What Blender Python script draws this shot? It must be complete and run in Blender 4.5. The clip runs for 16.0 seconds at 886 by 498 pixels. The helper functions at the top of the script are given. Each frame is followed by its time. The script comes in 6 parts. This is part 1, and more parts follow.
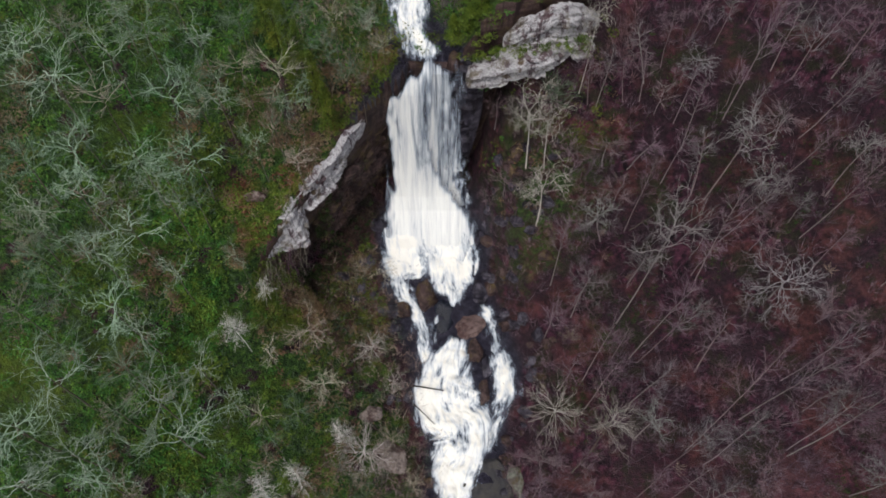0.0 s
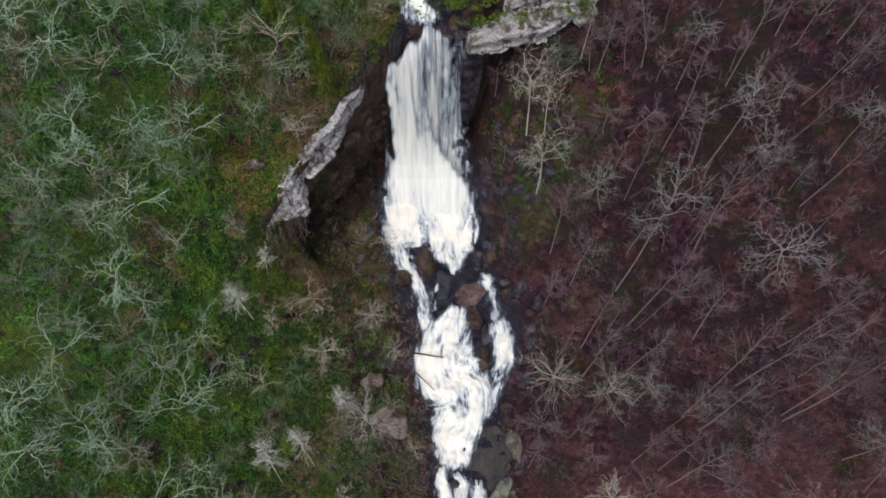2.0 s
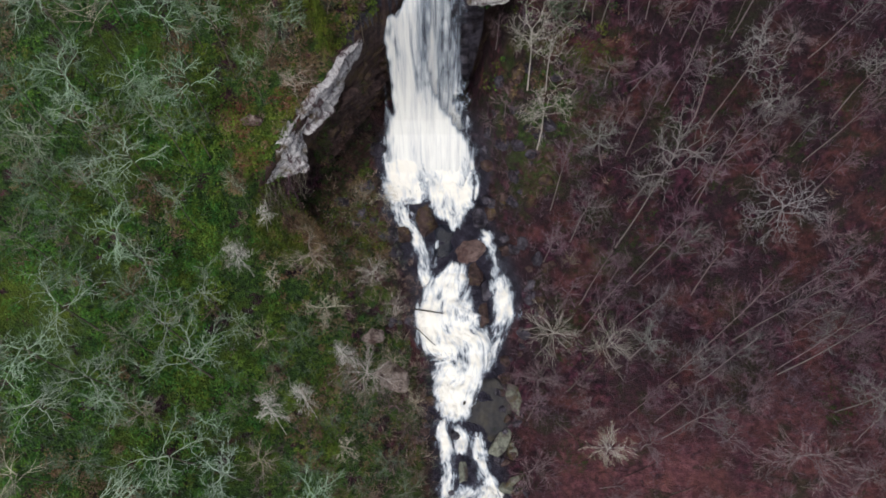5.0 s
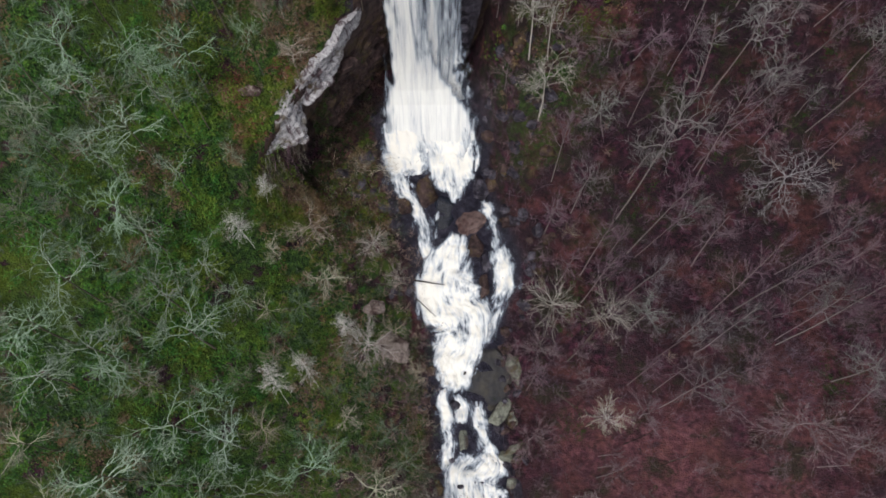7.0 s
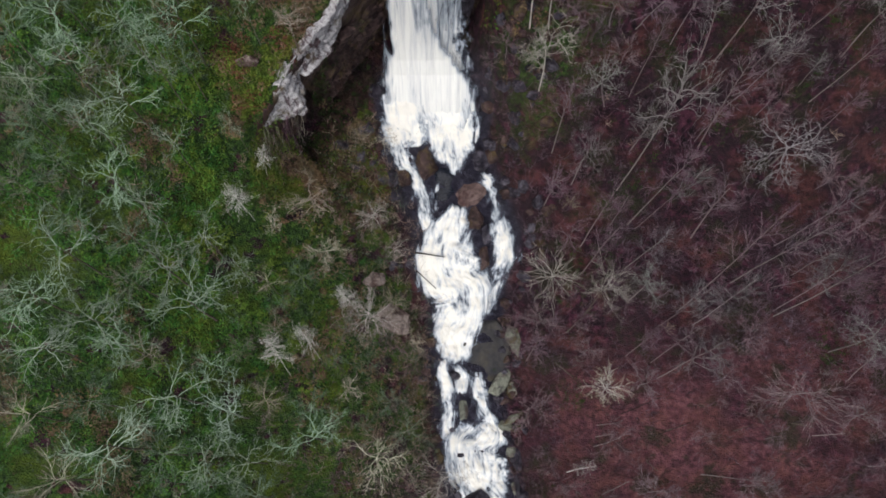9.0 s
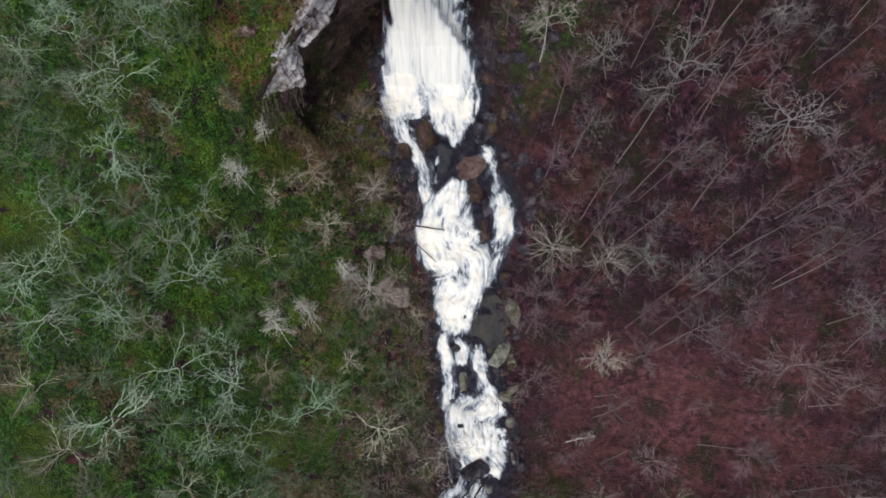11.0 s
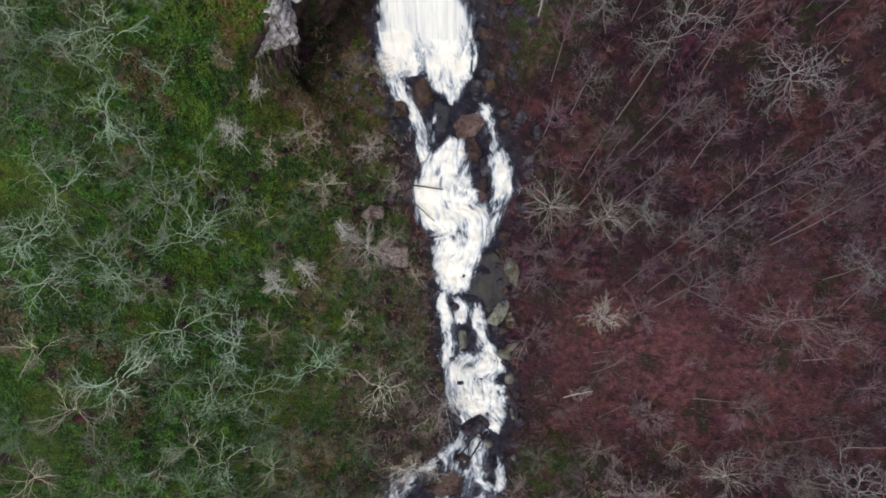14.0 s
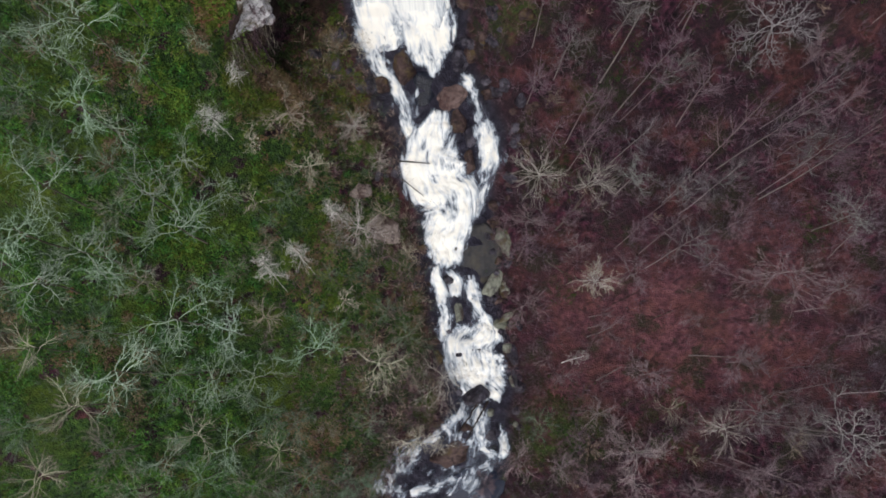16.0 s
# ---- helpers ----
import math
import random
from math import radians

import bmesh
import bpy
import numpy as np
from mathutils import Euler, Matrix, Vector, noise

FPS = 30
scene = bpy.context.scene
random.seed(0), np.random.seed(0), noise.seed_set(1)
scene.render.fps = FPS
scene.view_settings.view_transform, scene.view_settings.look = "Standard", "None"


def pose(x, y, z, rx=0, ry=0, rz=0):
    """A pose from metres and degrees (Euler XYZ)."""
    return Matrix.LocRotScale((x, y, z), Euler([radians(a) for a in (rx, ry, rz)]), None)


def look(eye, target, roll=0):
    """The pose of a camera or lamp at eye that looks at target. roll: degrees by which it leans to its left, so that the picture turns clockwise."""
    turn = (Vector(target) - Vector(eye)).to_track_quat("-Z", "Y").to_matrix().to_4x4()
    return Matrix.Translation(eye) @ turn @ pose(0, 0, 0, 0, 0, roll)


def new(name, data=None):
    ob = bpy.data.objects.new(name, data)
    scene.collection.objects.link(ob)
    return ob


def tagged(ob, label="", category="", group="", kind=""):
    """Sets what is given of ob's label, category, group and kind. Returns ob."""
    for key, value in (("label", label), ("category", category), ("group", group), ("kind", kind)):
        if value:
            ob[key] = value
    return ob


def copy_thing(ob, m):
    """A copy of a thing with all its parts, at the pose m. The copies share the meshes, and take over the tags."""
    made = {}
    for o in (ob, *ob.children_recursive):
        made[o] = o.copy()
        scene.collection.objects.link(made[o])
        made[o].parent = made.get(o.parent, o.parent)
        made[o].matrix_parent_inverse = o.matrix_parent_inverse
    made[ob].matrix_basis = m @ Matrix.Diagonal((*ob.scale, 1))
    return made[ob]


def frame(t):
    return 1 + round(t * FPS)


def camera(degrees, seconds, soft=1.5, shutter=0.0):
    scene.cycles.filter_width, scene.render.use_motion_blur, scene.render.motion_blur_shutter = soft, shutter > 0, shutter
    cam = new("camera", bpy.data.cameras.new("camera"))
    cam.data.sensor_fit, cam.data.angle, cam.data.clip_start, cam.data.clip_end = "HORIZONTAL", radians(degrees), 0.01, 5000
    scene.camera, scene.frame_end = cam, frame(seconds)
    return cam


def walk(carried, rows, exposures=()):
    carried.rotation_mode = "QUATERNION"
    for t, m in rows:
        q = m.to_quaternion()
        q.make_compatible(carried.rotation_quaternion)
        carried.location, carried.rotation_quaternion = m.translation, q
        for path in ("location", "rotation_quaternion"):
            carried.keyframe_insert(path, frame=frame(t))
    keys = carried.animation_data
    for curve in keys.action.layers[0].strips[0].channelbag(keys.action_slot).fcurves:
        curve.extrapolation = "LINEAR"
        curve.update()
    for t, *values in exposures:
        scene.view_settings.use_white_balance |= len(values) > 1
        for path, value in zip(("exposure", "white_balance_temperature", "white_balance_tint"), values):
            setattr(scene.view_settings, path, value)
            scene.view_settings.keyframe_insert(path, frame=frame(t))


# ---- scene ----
# The camera hovers at one place, tilts down and, near the end, turns a little to its right.
EYE = 85.0
cam = camera(70.0, 16.0, soft=1.8)
TURNS = [
    (0.0, -0.06, -58.13, 0.30), (0.5, -0.08, -58.85, 0.30), (1.0, -0.09, -59.60, 0.30), (1.5, -0.10, -60.31, 0.28),
    (2.0, -0.10, -61.00, 0.27), (2.5, -0.09, -61.68, 0.25), (3.0, -0.08, -62.34, 0.24), (3.5, -0.12, -63.01, 0.26),
    (4.0, -0.14, -63.66, 0.24), (5.25, -0.07, -65.25, 0.12), (6.5, 0.0, -66.85, 0.03), (7.0, 0.0, -67.49, 0.0),
    (7.5, 0.0, -68.12, -0.03), (8.0, 0.0, -68.76, -0.06), (8.5, 0.0, -69.40, -0.08), (9.0, 0.0, -70.02, -0.10),
    (10.25, 0.02, -71.55, -0.16), (11.5, 0.04, -73.08, -0.21), (12.0, 0.04, -73.72, -0.23), (12.5, 0.05, -74.35, -0.25),
    (13.0, 0.06, -74.96, -0.28), (13.5, 0.06, -75.54, -0.31), (14.0, -0.38, -76.12, -0.34), (14.5, -1.19, -76.69, -0.37),
    (15.0, -2.02, -77.27, -0.42), (15.5, -2.92, -77.87, -0.44), (16.0, -3.86, -78.48, -0.46),
]
walk(cam, [(t, pose(0, 0, EYE, 0, 0, yaw) @ pose(0, 0, 0, 90 + pitch) @ pose(0, 0, 0, 0, 0, roll)) for t, yaw, pitch, roll in TURNS])

# ---- light: a bright overcast sky ----
world = bpy.data.worlds.new("sky")
scene.world = world
world.use_nodes = True
wn, wl = world.node_tree.nodes, world.node_tree.links
sky = wn.new("ShaderNodeTexSky")
sky.sky_type, sky.sun_disc = "NISHITA", False
sky.sun_elevation, sky.sun_rotation = radians(52), radians(200)
sky.air_density, sky.dust_density, sky.ozone_density = 1.0, 4.0, 1.0
pale = wn.new("ShaderNodeHueSaturation")
pale.inputs["Saturation"].default_value = 0.45
wl.new(sky.outputs[0], pale.inputs["Color"])
wl.new(pale.outputs[0], wn["Background"].inputs[0])
wn["Background"].inputs[1].default_value = 0.12
sun = new("sun", bpy.data.lights.new("sun", "SUN"))
sun.data.energy, sun.data.angle, sun.data.color = 1.55, radians(25), (1.0, 0.96, 0.9)
sun.matrix_world = look((0, 0, 200), (0 + 60, 150, -130))
scene.view_settings.exposure = -0.03


# ---- materials ----
class Nodes:
    """A short hand for node materials."""

    def __init__(self, name):
        self.mat = bpy.data.materials.new(name)
        self.mat.use_nodes = True
        self.n, self.l = self.mat.node_tree.nodes, self.mat.node_tree.links
        self.bsdf = self.n["Principled BSDF"]
        self.pos = self.n.new("ShaderNodeNewGeometry").outputs["Position"]

    def put(self, socket, value):
        if hasattr(value, "links"):
            self.l.new(value, socket)
        else:
            socket.default_value = value

    def stretch(self, x, y, z, vector=None):
        node = self.n.new("ShaderNodeMapping")
        self.put(node.inputs["Vector"], vector or self.pos)
        node.inputs["Scale"].default_value = (x, y, z)
        return node.outputs[0]

    def noise(self, scale, detail=5.0, rough=0.6, vector=None, warp=0.0):
        node = self.n.new("ShaderNodeTexNoise")
        self.put(node.inputs["Vector"], vector or self.pos)
        node.inputs["Scale"].default_value, node.inputs["Detail"].default_value = scale, detail
        node.inputs["Roughness"].default_value, node.inputs["Distortion"].default_value = rough, warp
        return node.outputs[0]

    def cells(self, scale, vector=None, feature="F1"):
        node = self.n.new("ShaderNodeTexVoronoi")
        node.feature = feature
        self.put(node.inputs["Vector"], vector or self.pos)
        node.inputs["Scale"].default_value = scale
        return node.outputs[0]

    def ramp(self, value, *stops):
        node = self.n.new("ShaderNodeValToRGB")
        self.put(node.inputs[0], value)
        els = node.color_ramp.elements
        while len(els) < len(stops):
            els.new(0.5)
        for el, (at, col) in zip(els, stops):
            el.position = at
            el.color = (*col, 1) if hasattr(col, "__len__") else (col, col, col, 1)
        return node.outputs[0]

    def mix(self, fac, a, b, how="MIX"):
        node = self.n.new("ShaderNodeMixRGB")
        node.blend_type = how
        for socket, v in zip(node.inputs, (fac, a, b)):
            self.put(socket, (*v, 1) if isinstance(v, tuple) and len(v) == 3 else v)
        return node.outputs[0]

    def sum(self, a, b, how="ADD", clamp=False):
        node = self.n.new("ShaderNodeMath")
        node.operation, node.use_clamp = how, clamp
        self.put(node.inputs[0], a)
        self.put(node.inputs[1], b)
        return node.outputs[0]

    def attr(self, name):
        node = self.n.new("ShaderNodeAttribute")
        node.attribute_name = name
        return node.outputs["Fac"]

    def any_object(self):
        return self.n.new("ShaderNodeObjectInfo").outputs["Random"]

    def any_island(self):
        return self.n.new("ShaderNodeNewGeometry").outputs["Random Per Island"]

    def bump(self, height, strength=0.5, dist=0.1):
        node = self.n.new("ShaderNodeBump")
        node.inputs["Strength"].default_value, node.inputs["Distance"].default_value = strength, dist
        self.put(node.inputs["Height"], height)
        self.l.new(node.outputs[0], self.bsdf.inputs["Normal"])

    def done(self, color, rough=0.8, spec=0.3):
        self.put(self.bsdf.inputs["Base Color"], (*color, 1) if isinstance(color, tuple) else color)
        self.put(self.bsdf.inputs["Roughness"], rough)
        self.put(self.bsdf.inputs["Specular IOR Level"], spec)
        return self.mat


def litter_material():
    """Forest floor: russet leaf litter with soil, moss and low green cover."""
    m = Nodes("forest_floor")
    patch = m.noise(0.16, 6, 0.65)
    fine = m.noise(1.1, 8, 0.66)
    grain = m.cells(5.0)
    leaf = m.ramp(fine, (0.36, (0.004, 0.002, 0.004)), (0.48, (0.026, 0.008, 0.018)), (0.58, (0.074, 0.021, 0.042)), (0.76, (0.168, 0.056, 0.092)))
    soil = m.ramp(m.noise(2.3, 6, 0.7), (0.32, (0.007, 0.004, 0.007)), (0.7, (0.052, 0.026, 0.037)))
    base = m.mix(m.ramp(patch, (0.44, 0.0), (0.56, 0.9)), leaf, soil)
    rust = m.mix(m.ramp(m.noise(0.22, 3, 0.5), (0.50, 0.0), (0.64, 0.75)), base, m.ramp(fine, (0.36, (0.026, 0.009, 0.010)), (0.62, (0.135, 0.049, 0.047))))
    clear = m.ramp(m.noise(1.3, 8, 0.66), (0.30, (0.028, 0.011, 0.016)), (0.50, (0.122, 0.045, 0.060)), (0.74, (0.27, 0.116, 0.130)))
    clear = m.mix(m.ramp(m.noise(0.33, 6, 0.7), (0.44, 0.0), (0.60, 0.8)), clear, m.ramp(fine, (0.34, (0.048, 0.017, 0.016)), (0.66, (0.215, 0.085, 0.078))))
    clear = m.mix(m.ramp(m.noise(0.27, 5, 0.68, m.stretch(1.0, 1.0, 1.0), 0.6), (0.54, 0.0), (0.66, 0.7)), clear, (0.060, 0.030, 0.038))
    furrow = m.noise(1.0, 6, 0.7, m.stretch(0.45, 0.8, 0.5), 1.2)
    clear = m.mix(m.ramp(furrow, (0.36, 0.85), (0.46, 0.0)), clear, (0.022, 0.010, 0.013))
    rust = m.mix(m.attr("open"), rust, clear)
    shrubby = m.ramp(m.noise(0.27, 6, 0.66), (0.53, 0.0), (0.62, 0.8))
    rust = m.mix(shrubby, rust, m.ramp(m.noise(3.0, 6, 0.75), (0.3, (0.008, 0.008, 0.005)), (0.6, (0.034, 0.034, 0.018)), (0.8, (0.07, 0.068, 0.036))))
    moss = m.ramp(m.noise(2.0, 7, 0.75), (0.36, (0.004, 0.011, 0.003)), (0.50, (0.030, 0.071, 0.015)), (0.66, (0.086, 0.165, 0.028)))
    moss = m.mix(m.ramp(m.noise(0.13, 5, 0.62), (0.50, 0.0), (0.66, 0.75)), moss, m.ramp(m.noise(1.2, 7, 0.75), (0.34, (0.030, 0.050, 0.005)), (0.66, (0.125, 0.175, 0.016))))
    cover = m.sum(m.attr("green"), m.ramp(m.noise(0.35, 5, 0.65), (0.36, 0.12), (0.52, 1.0)), "MULTIPLY", True)
    col = m.mix(m.ramp(cover, (0.15, 0.0), (0.45, 1.0)), rust, moss)
    wet = m.attr("wet")
    damp = m.ramp(m.noise(1.1, 7, 0.7), (0.3, (0.009, 0.009, 0.016)), (0.52, (0.030, 0.028, 0.046)), (0.75, (0.082, 0.076, 0.104)))
    col = m.mix(wet, col, damp)
    m.bump(m.sum(m.noise(2.2, 9, 0.8), grain), 0.9, 0.35)
    return m.done(col, m.ramp(wet, (0.0, 0.9), (1.0, 0.32)), 0.3)


def rock_material(name, dark, mid_tone, light, rough=0.8, strata=0.9, moss=0.0, seeps=(0.50, 0.60)):
    """Layered rock: beds that follow the height, cracks, dark seeps and blotches of lichen."""
    m = Nodes(name)
    bed_at = m.stretch(0.22, 0.22, strata * 2.4)
    band = m.noise(1.0, 8, 0.72, bed_at, 1.2)
    fine = m.noise(4.0, 9, 0.78)
    blotch = m.noise(0.55, 6, 0.7)
    seep = m.noise(0.9, 6, 0.72, m.stretch(1.0, 1.0, 0.10))
    col = m.ramp(band, (0.30, dark), (0.42, mid_tone), (0.60, light))
    col = m.mix(m.ramp(fine, (0.35, 0.75), (0.62, 0.0)), col, mid_tone)
    col = m.mix(m.ramp(fine, (0.25, 0.85), (0.40, 0.0)), col, dark)
    col = m.mix(m.ramp(seep, (seeps[0], 0.0), (seeps[1], 0.85)), col, dark)
    joint = m.noise(1.1, 4, 0.6, m.stretch(1.3, 1.3, 0.3), 1.5)
    col = m.mix(m.ramp(joint, (0.475, 0.0), (0.497, 0.7), (0.503, 0.7), (0.525, 0.0)), col, dark)
    stain = m.noise(0.38, 6, 0.68, m.stretch(1.0, 1.0, 0.6))
    col = m.mix(m.ramp(stain, (seeps[0] + 0.03, 0.0), (seeps[1], 0.8)), col, (dark[0] * 1.1, dark[1] * 0.8, dark[2] * 0.8))
    if moss:
        col = m.mix(m.ramp(blotch, (0.58 - moss * 0.2, 0.0), (0.63, 0.8)), col, (0.085, 0.062, 0.026))
    tall = m.sum(m.noise(1.6, 9, 0.78, m.stretch(1, 1, 2.4)), m.sum(band, 1.2, "MULTIPLY"))
    m.bump(tall, 0.6, 0.16)
    return m.done(col, rough, 0.22)


def bark_material(name, dark, light, even=False):
    """Bark that differs a little from tree to tree: greyer, greener with lichen or browner."""
    m = Nodes(name)
    own = m.any_object()
    tone = m.mix(m.noise(1.3, 6, 0.7), (*dark,), (*light,))
    tint = m.ramp(own, (0.05, (1.0, 0.98, 0.92)), (0.35, (0.78, 0.70, 0.66)), (0.6, (0.92, 1.0, 0.88)), (0.85, (0.60, 0.52, 0.52)), (1.0, (1.05, 1.03, 1.02)))
    col = tone if even else m.mix(1.0, tone, tint, "MULTIPLY")
    m.bump(m.noise(9.0, 5, 0.7, m.stretch(1, 1, 0.25)), 0.4, 0.03)
    return m.done(col, 0.9, 0.15)


def twig_material(name, *tones):
    m = Nodes(name)
    n = len(tones)
    base = m.ramp(m.any_island(), *[((k + 0.3) / n, c) for k, c in enumerate(tones)])
    tint = m.ramp(m.any_object(), (0.05, (0.95, 1.0, 0.9)), (0.3, (1.0, 0.82, 0.86)), (0.55, (1.25, 1.22, 1.15)), (0.8, (0.85, 0.72, 0.76)), (1.0, (1.35, 1.3, 1.3)))
    return m.done(m.mix(1.0, base, tint, "MULTIPLY"), 0.85, 0.15)


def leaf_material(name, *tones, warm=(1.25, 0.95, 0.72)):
    """Leaves whose tone follows broad patches first and each leaf second. Dark patches paint in the shade of gaps
    between bushes.
    """
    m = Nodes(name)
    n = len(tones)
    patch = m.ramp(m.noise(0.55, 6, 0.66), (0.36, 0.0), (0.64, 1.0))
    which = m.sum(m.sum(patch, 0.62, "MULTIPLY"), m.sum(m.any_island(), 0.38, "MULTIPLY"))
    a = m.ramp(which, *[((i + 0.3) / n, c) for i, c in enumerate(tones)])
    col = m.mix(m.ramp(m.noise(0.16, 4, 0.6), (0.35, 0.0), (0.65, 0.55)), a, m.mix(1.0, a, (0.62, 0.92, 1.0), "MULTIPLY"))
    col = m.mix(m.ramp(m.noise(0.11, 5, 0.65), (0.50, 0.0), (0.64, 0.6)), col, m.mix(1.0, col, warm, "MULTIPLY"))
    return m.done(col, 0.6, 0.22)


def foam_material(name, across, down, white=(0.90, 0.88, 0.81), streaky=1.0):
    """White water: aerated foam in strands, thinning to clear dark water over wet rock."""
    m = Nodes(name)
    foam = m.attr("foam")
    flow = m.n.new("ShaderNodeAttribute")
    flow.attribute_name = "flow"
    along = flow.outputs["Vector"]
    streak = m.noise(1.0, 8, 0.7, m.stretch(across, down, 1, along), 1.3)
    broad = m.noise(0.5, 5, 0.62, m.stretch(across * 0.8, down * 1.5, 1, along), 1.0)
    thread = m.noise(3.0, 6, 0.7, m.stretch(across, down * 0.8, 1, along), 0.6)
    level = foam
    for part, weight in ((streak, 1.9 * streaky), (broad, 2.0 * streaky), (thread, 1.1 * streaky)):
        level = m.sum(level, m.sum(m.sum(part, 0.5, "SUBTRACT"), weight, "MULTIPLY"), "ADD")
    tone = m.ramp(m.sum(level, 0.8, "MULTIPLY"), (0.22, (0.23, 0.28, 0.38)), (0.44, (0.46, 0.52, 0.60)), (0.64, (0.72, 0.74, 0.76)), (0.84, white))
    m.put(m.bsdf.inputs["Alpha"], m.sum(m.ramp(level, (0.14, 0.0), (0.40, 0.42), (0.72, 1.0)), m.sum(1.0, m.attr("soft"), "SUBTRACT", True), "MULTIPLY"))
    m.bump(m.sum(streak, thread), 0.2, 0.12)
    return m.done(tone, 0.5, 0.35)


def pool_material(name, k):
    m = Nodes(name)
    col = m.ramp(m.noise(0.5, 5, 0.6), (0.35, (0.020 * k, 0.026 * k, 0.050 * k)), (0.55, (0.034 * k, 0.042 * k, 0.074 * k)), (0.75, (0.060 * k, 0.066 * k, 0.088 * k)))
    m.put(m.bsdf.inputs["Alpha"], m.ramp(m.sum(m.attr("foam"), m.sum(m.noise(1.5, 5, 0.6), 0.6, "MULTIPLY")), (0.0, 0.0), (0.25, 0.9)))
    m.bump(m.noise(2.5, 5, 0.6), 0.15, 0.05)
    return m.done(col, 0.4, 0.15)


FLOOR = litter_material()
# dark red seeps, kept broad so they also paint in shaded recesses
CLIFF = rock_material("grey_cliff_rock", (0.050, 0.024, 0.032), (0.33, 0.325, 0.345), (0.62, 0.615, 0.645), 0.85, 2.2, 0.25, (0.545, 0.60))
DARK_ROCK = rock_material("wet_dark_rock", (0.006, 0.005, 0.010), (0.026, 0.023, 0.036), (0.135, 0.124, 0.156), 0.40)
# boulder colour too; lowered to put the bowl wall's shade into the tone
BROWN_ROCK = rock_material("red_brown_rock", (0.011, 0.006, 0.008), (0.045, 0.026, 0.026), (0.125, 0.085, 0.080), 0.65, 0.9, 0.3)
RED_ROCK = rock_material("red_slab_rock", (0.045, 0.027, 0.027), (0.135, 0.090, 0.086), (0.20, 0.142, 0.134), 0.55, 0.3)
PALE_ROCK = rock_material("lichen_grey_rock", (0.06, 0.06, 0.058), (0.165, 0.175, 0.145), (0.27, 0.285, 0.235), 0.8, 0.5, 0.2)
TRUNK_BARK = bark_material("dull_trunk_bark", (0.07, 0.062, 0.055), (0.21, 0.19, 0.17))
TAN_ROCK = rock_material("buff_rock", (0.05, 0.036, 0.034), (0.17, 0.135, 0.125), (0.32, 0.27, 0.25), 0.85, 0.5)
OAK_BARK = bark_material("pale_lichened_bark", (0.27, 0.365, 0.30), (0.55, 0.72, 0.60))
POPLAR_BARK = bark_material("grey_brown_bark", (0.16, 0.130, 0.155), (0.43, 0.375, 0.42))
STEM_BARK = bark_material("pale_stem_bark", (0.17, 0.145, 0.160), (0.37, 0.325, 0.345))
HAZE_BARK = bark_material("dull_green_grey_bark", (0.15, 0.20, 0.155), (0.30, 0.385, 0.305))
MAUVE_BARK = bark_material("mauve_grey_bark", (0.16, 0.13, 0.15), (0.33, 0.28, 0.31))
BUFF_BARK = bark_material("buff_bark", (0.48, 0.45, 0.43), (0.76, 0.72, 0.69), True)
GREIGE_BARK = bark_material("greige_bark", (0.38, 0.36, 0.33), (0.68, 0.65, 0.60), True)
DEAD_BARK = bark_material("bleached_dead_wood", (0.58, 0.57, 0.55), (0.86, 0.85, 0.82), True)
LOG_BARK = bark_material("dark_wet_log", (0.014, 0.011, 0.011), (0.045, 0.034, 0.032))
CREAM_BARK = bark_material("cream_bark", (0.42, 0.405, 0.34), (0.84, 0.81, 0.71))
CREAM_TWIG = twig_material("cream_grey_twig", (0.056, 0.054, 0.042), (0.100, 0.098, 0.078), (0.158, 0.157, 0.130), (0.26, 0.258, 0.222))
ASH_BARK = bark_material("silver_bark", (0.20, 0.20, 0.215), (0.50, 0.505, 0.53))
ASH_TWIG = twig_material("silver_twig", (0.038, 0.033, 0.041), (0.066, 0.060, 0.071), (0.110, 0.104, 0.118), (0.18, 0.176, 0.192))
TAN_TWIG = twig_material("tan_shrub_twig", (0.12, 0.080, 0.062), (0.20, 0.150, 0.120), (0.30, 0.245, 0.205), (0.42, 0.37, 0.325))
PALE_TWIG = twig_material("pale_grey_twig", (0.085, 0.079, 0.073), (0.14, 0.132, 0.122), (0.22, 0.21, 0.196), (0.34, 0.328, 0.31))
MAUVE_TWIG = twig_material("mauve_shrub_twig", (0.075, 0.046, 0.060), (0.12, 0.082, 0.102), (0.18, 0.138, 0.158), (0.27, 0.225, 0.245))
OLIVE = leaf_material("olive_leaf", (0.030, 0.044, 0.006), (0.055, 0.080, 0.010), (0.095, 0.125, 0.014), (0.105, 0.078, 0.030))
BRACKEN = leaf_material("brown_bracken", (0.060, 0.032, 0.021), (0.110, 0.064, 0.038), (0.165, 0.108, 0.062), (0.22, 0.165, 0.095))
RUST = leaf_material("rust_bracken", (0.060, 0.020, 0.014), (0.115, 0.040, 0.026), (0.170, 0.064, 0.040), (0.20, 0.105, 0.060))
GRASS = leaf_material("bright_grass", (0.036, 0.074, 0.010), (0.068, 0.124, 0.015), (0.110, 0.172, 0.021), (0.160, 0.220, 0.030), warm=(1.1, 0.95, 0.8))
# darker copy of the bracken tones, with the rim's shade in the colour
SHADED_BRACKEN = leaf_material("shade_bracken", (0.018, 0.008, 0.008), (0.040, 0.018, 0.016), (0.075, 0.038, 0.030), (0.11, 0.066, 0.044))
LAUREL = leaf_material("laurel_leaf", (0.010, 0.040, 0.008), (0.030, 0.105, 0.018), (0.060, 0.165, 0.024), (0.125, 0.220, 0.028))
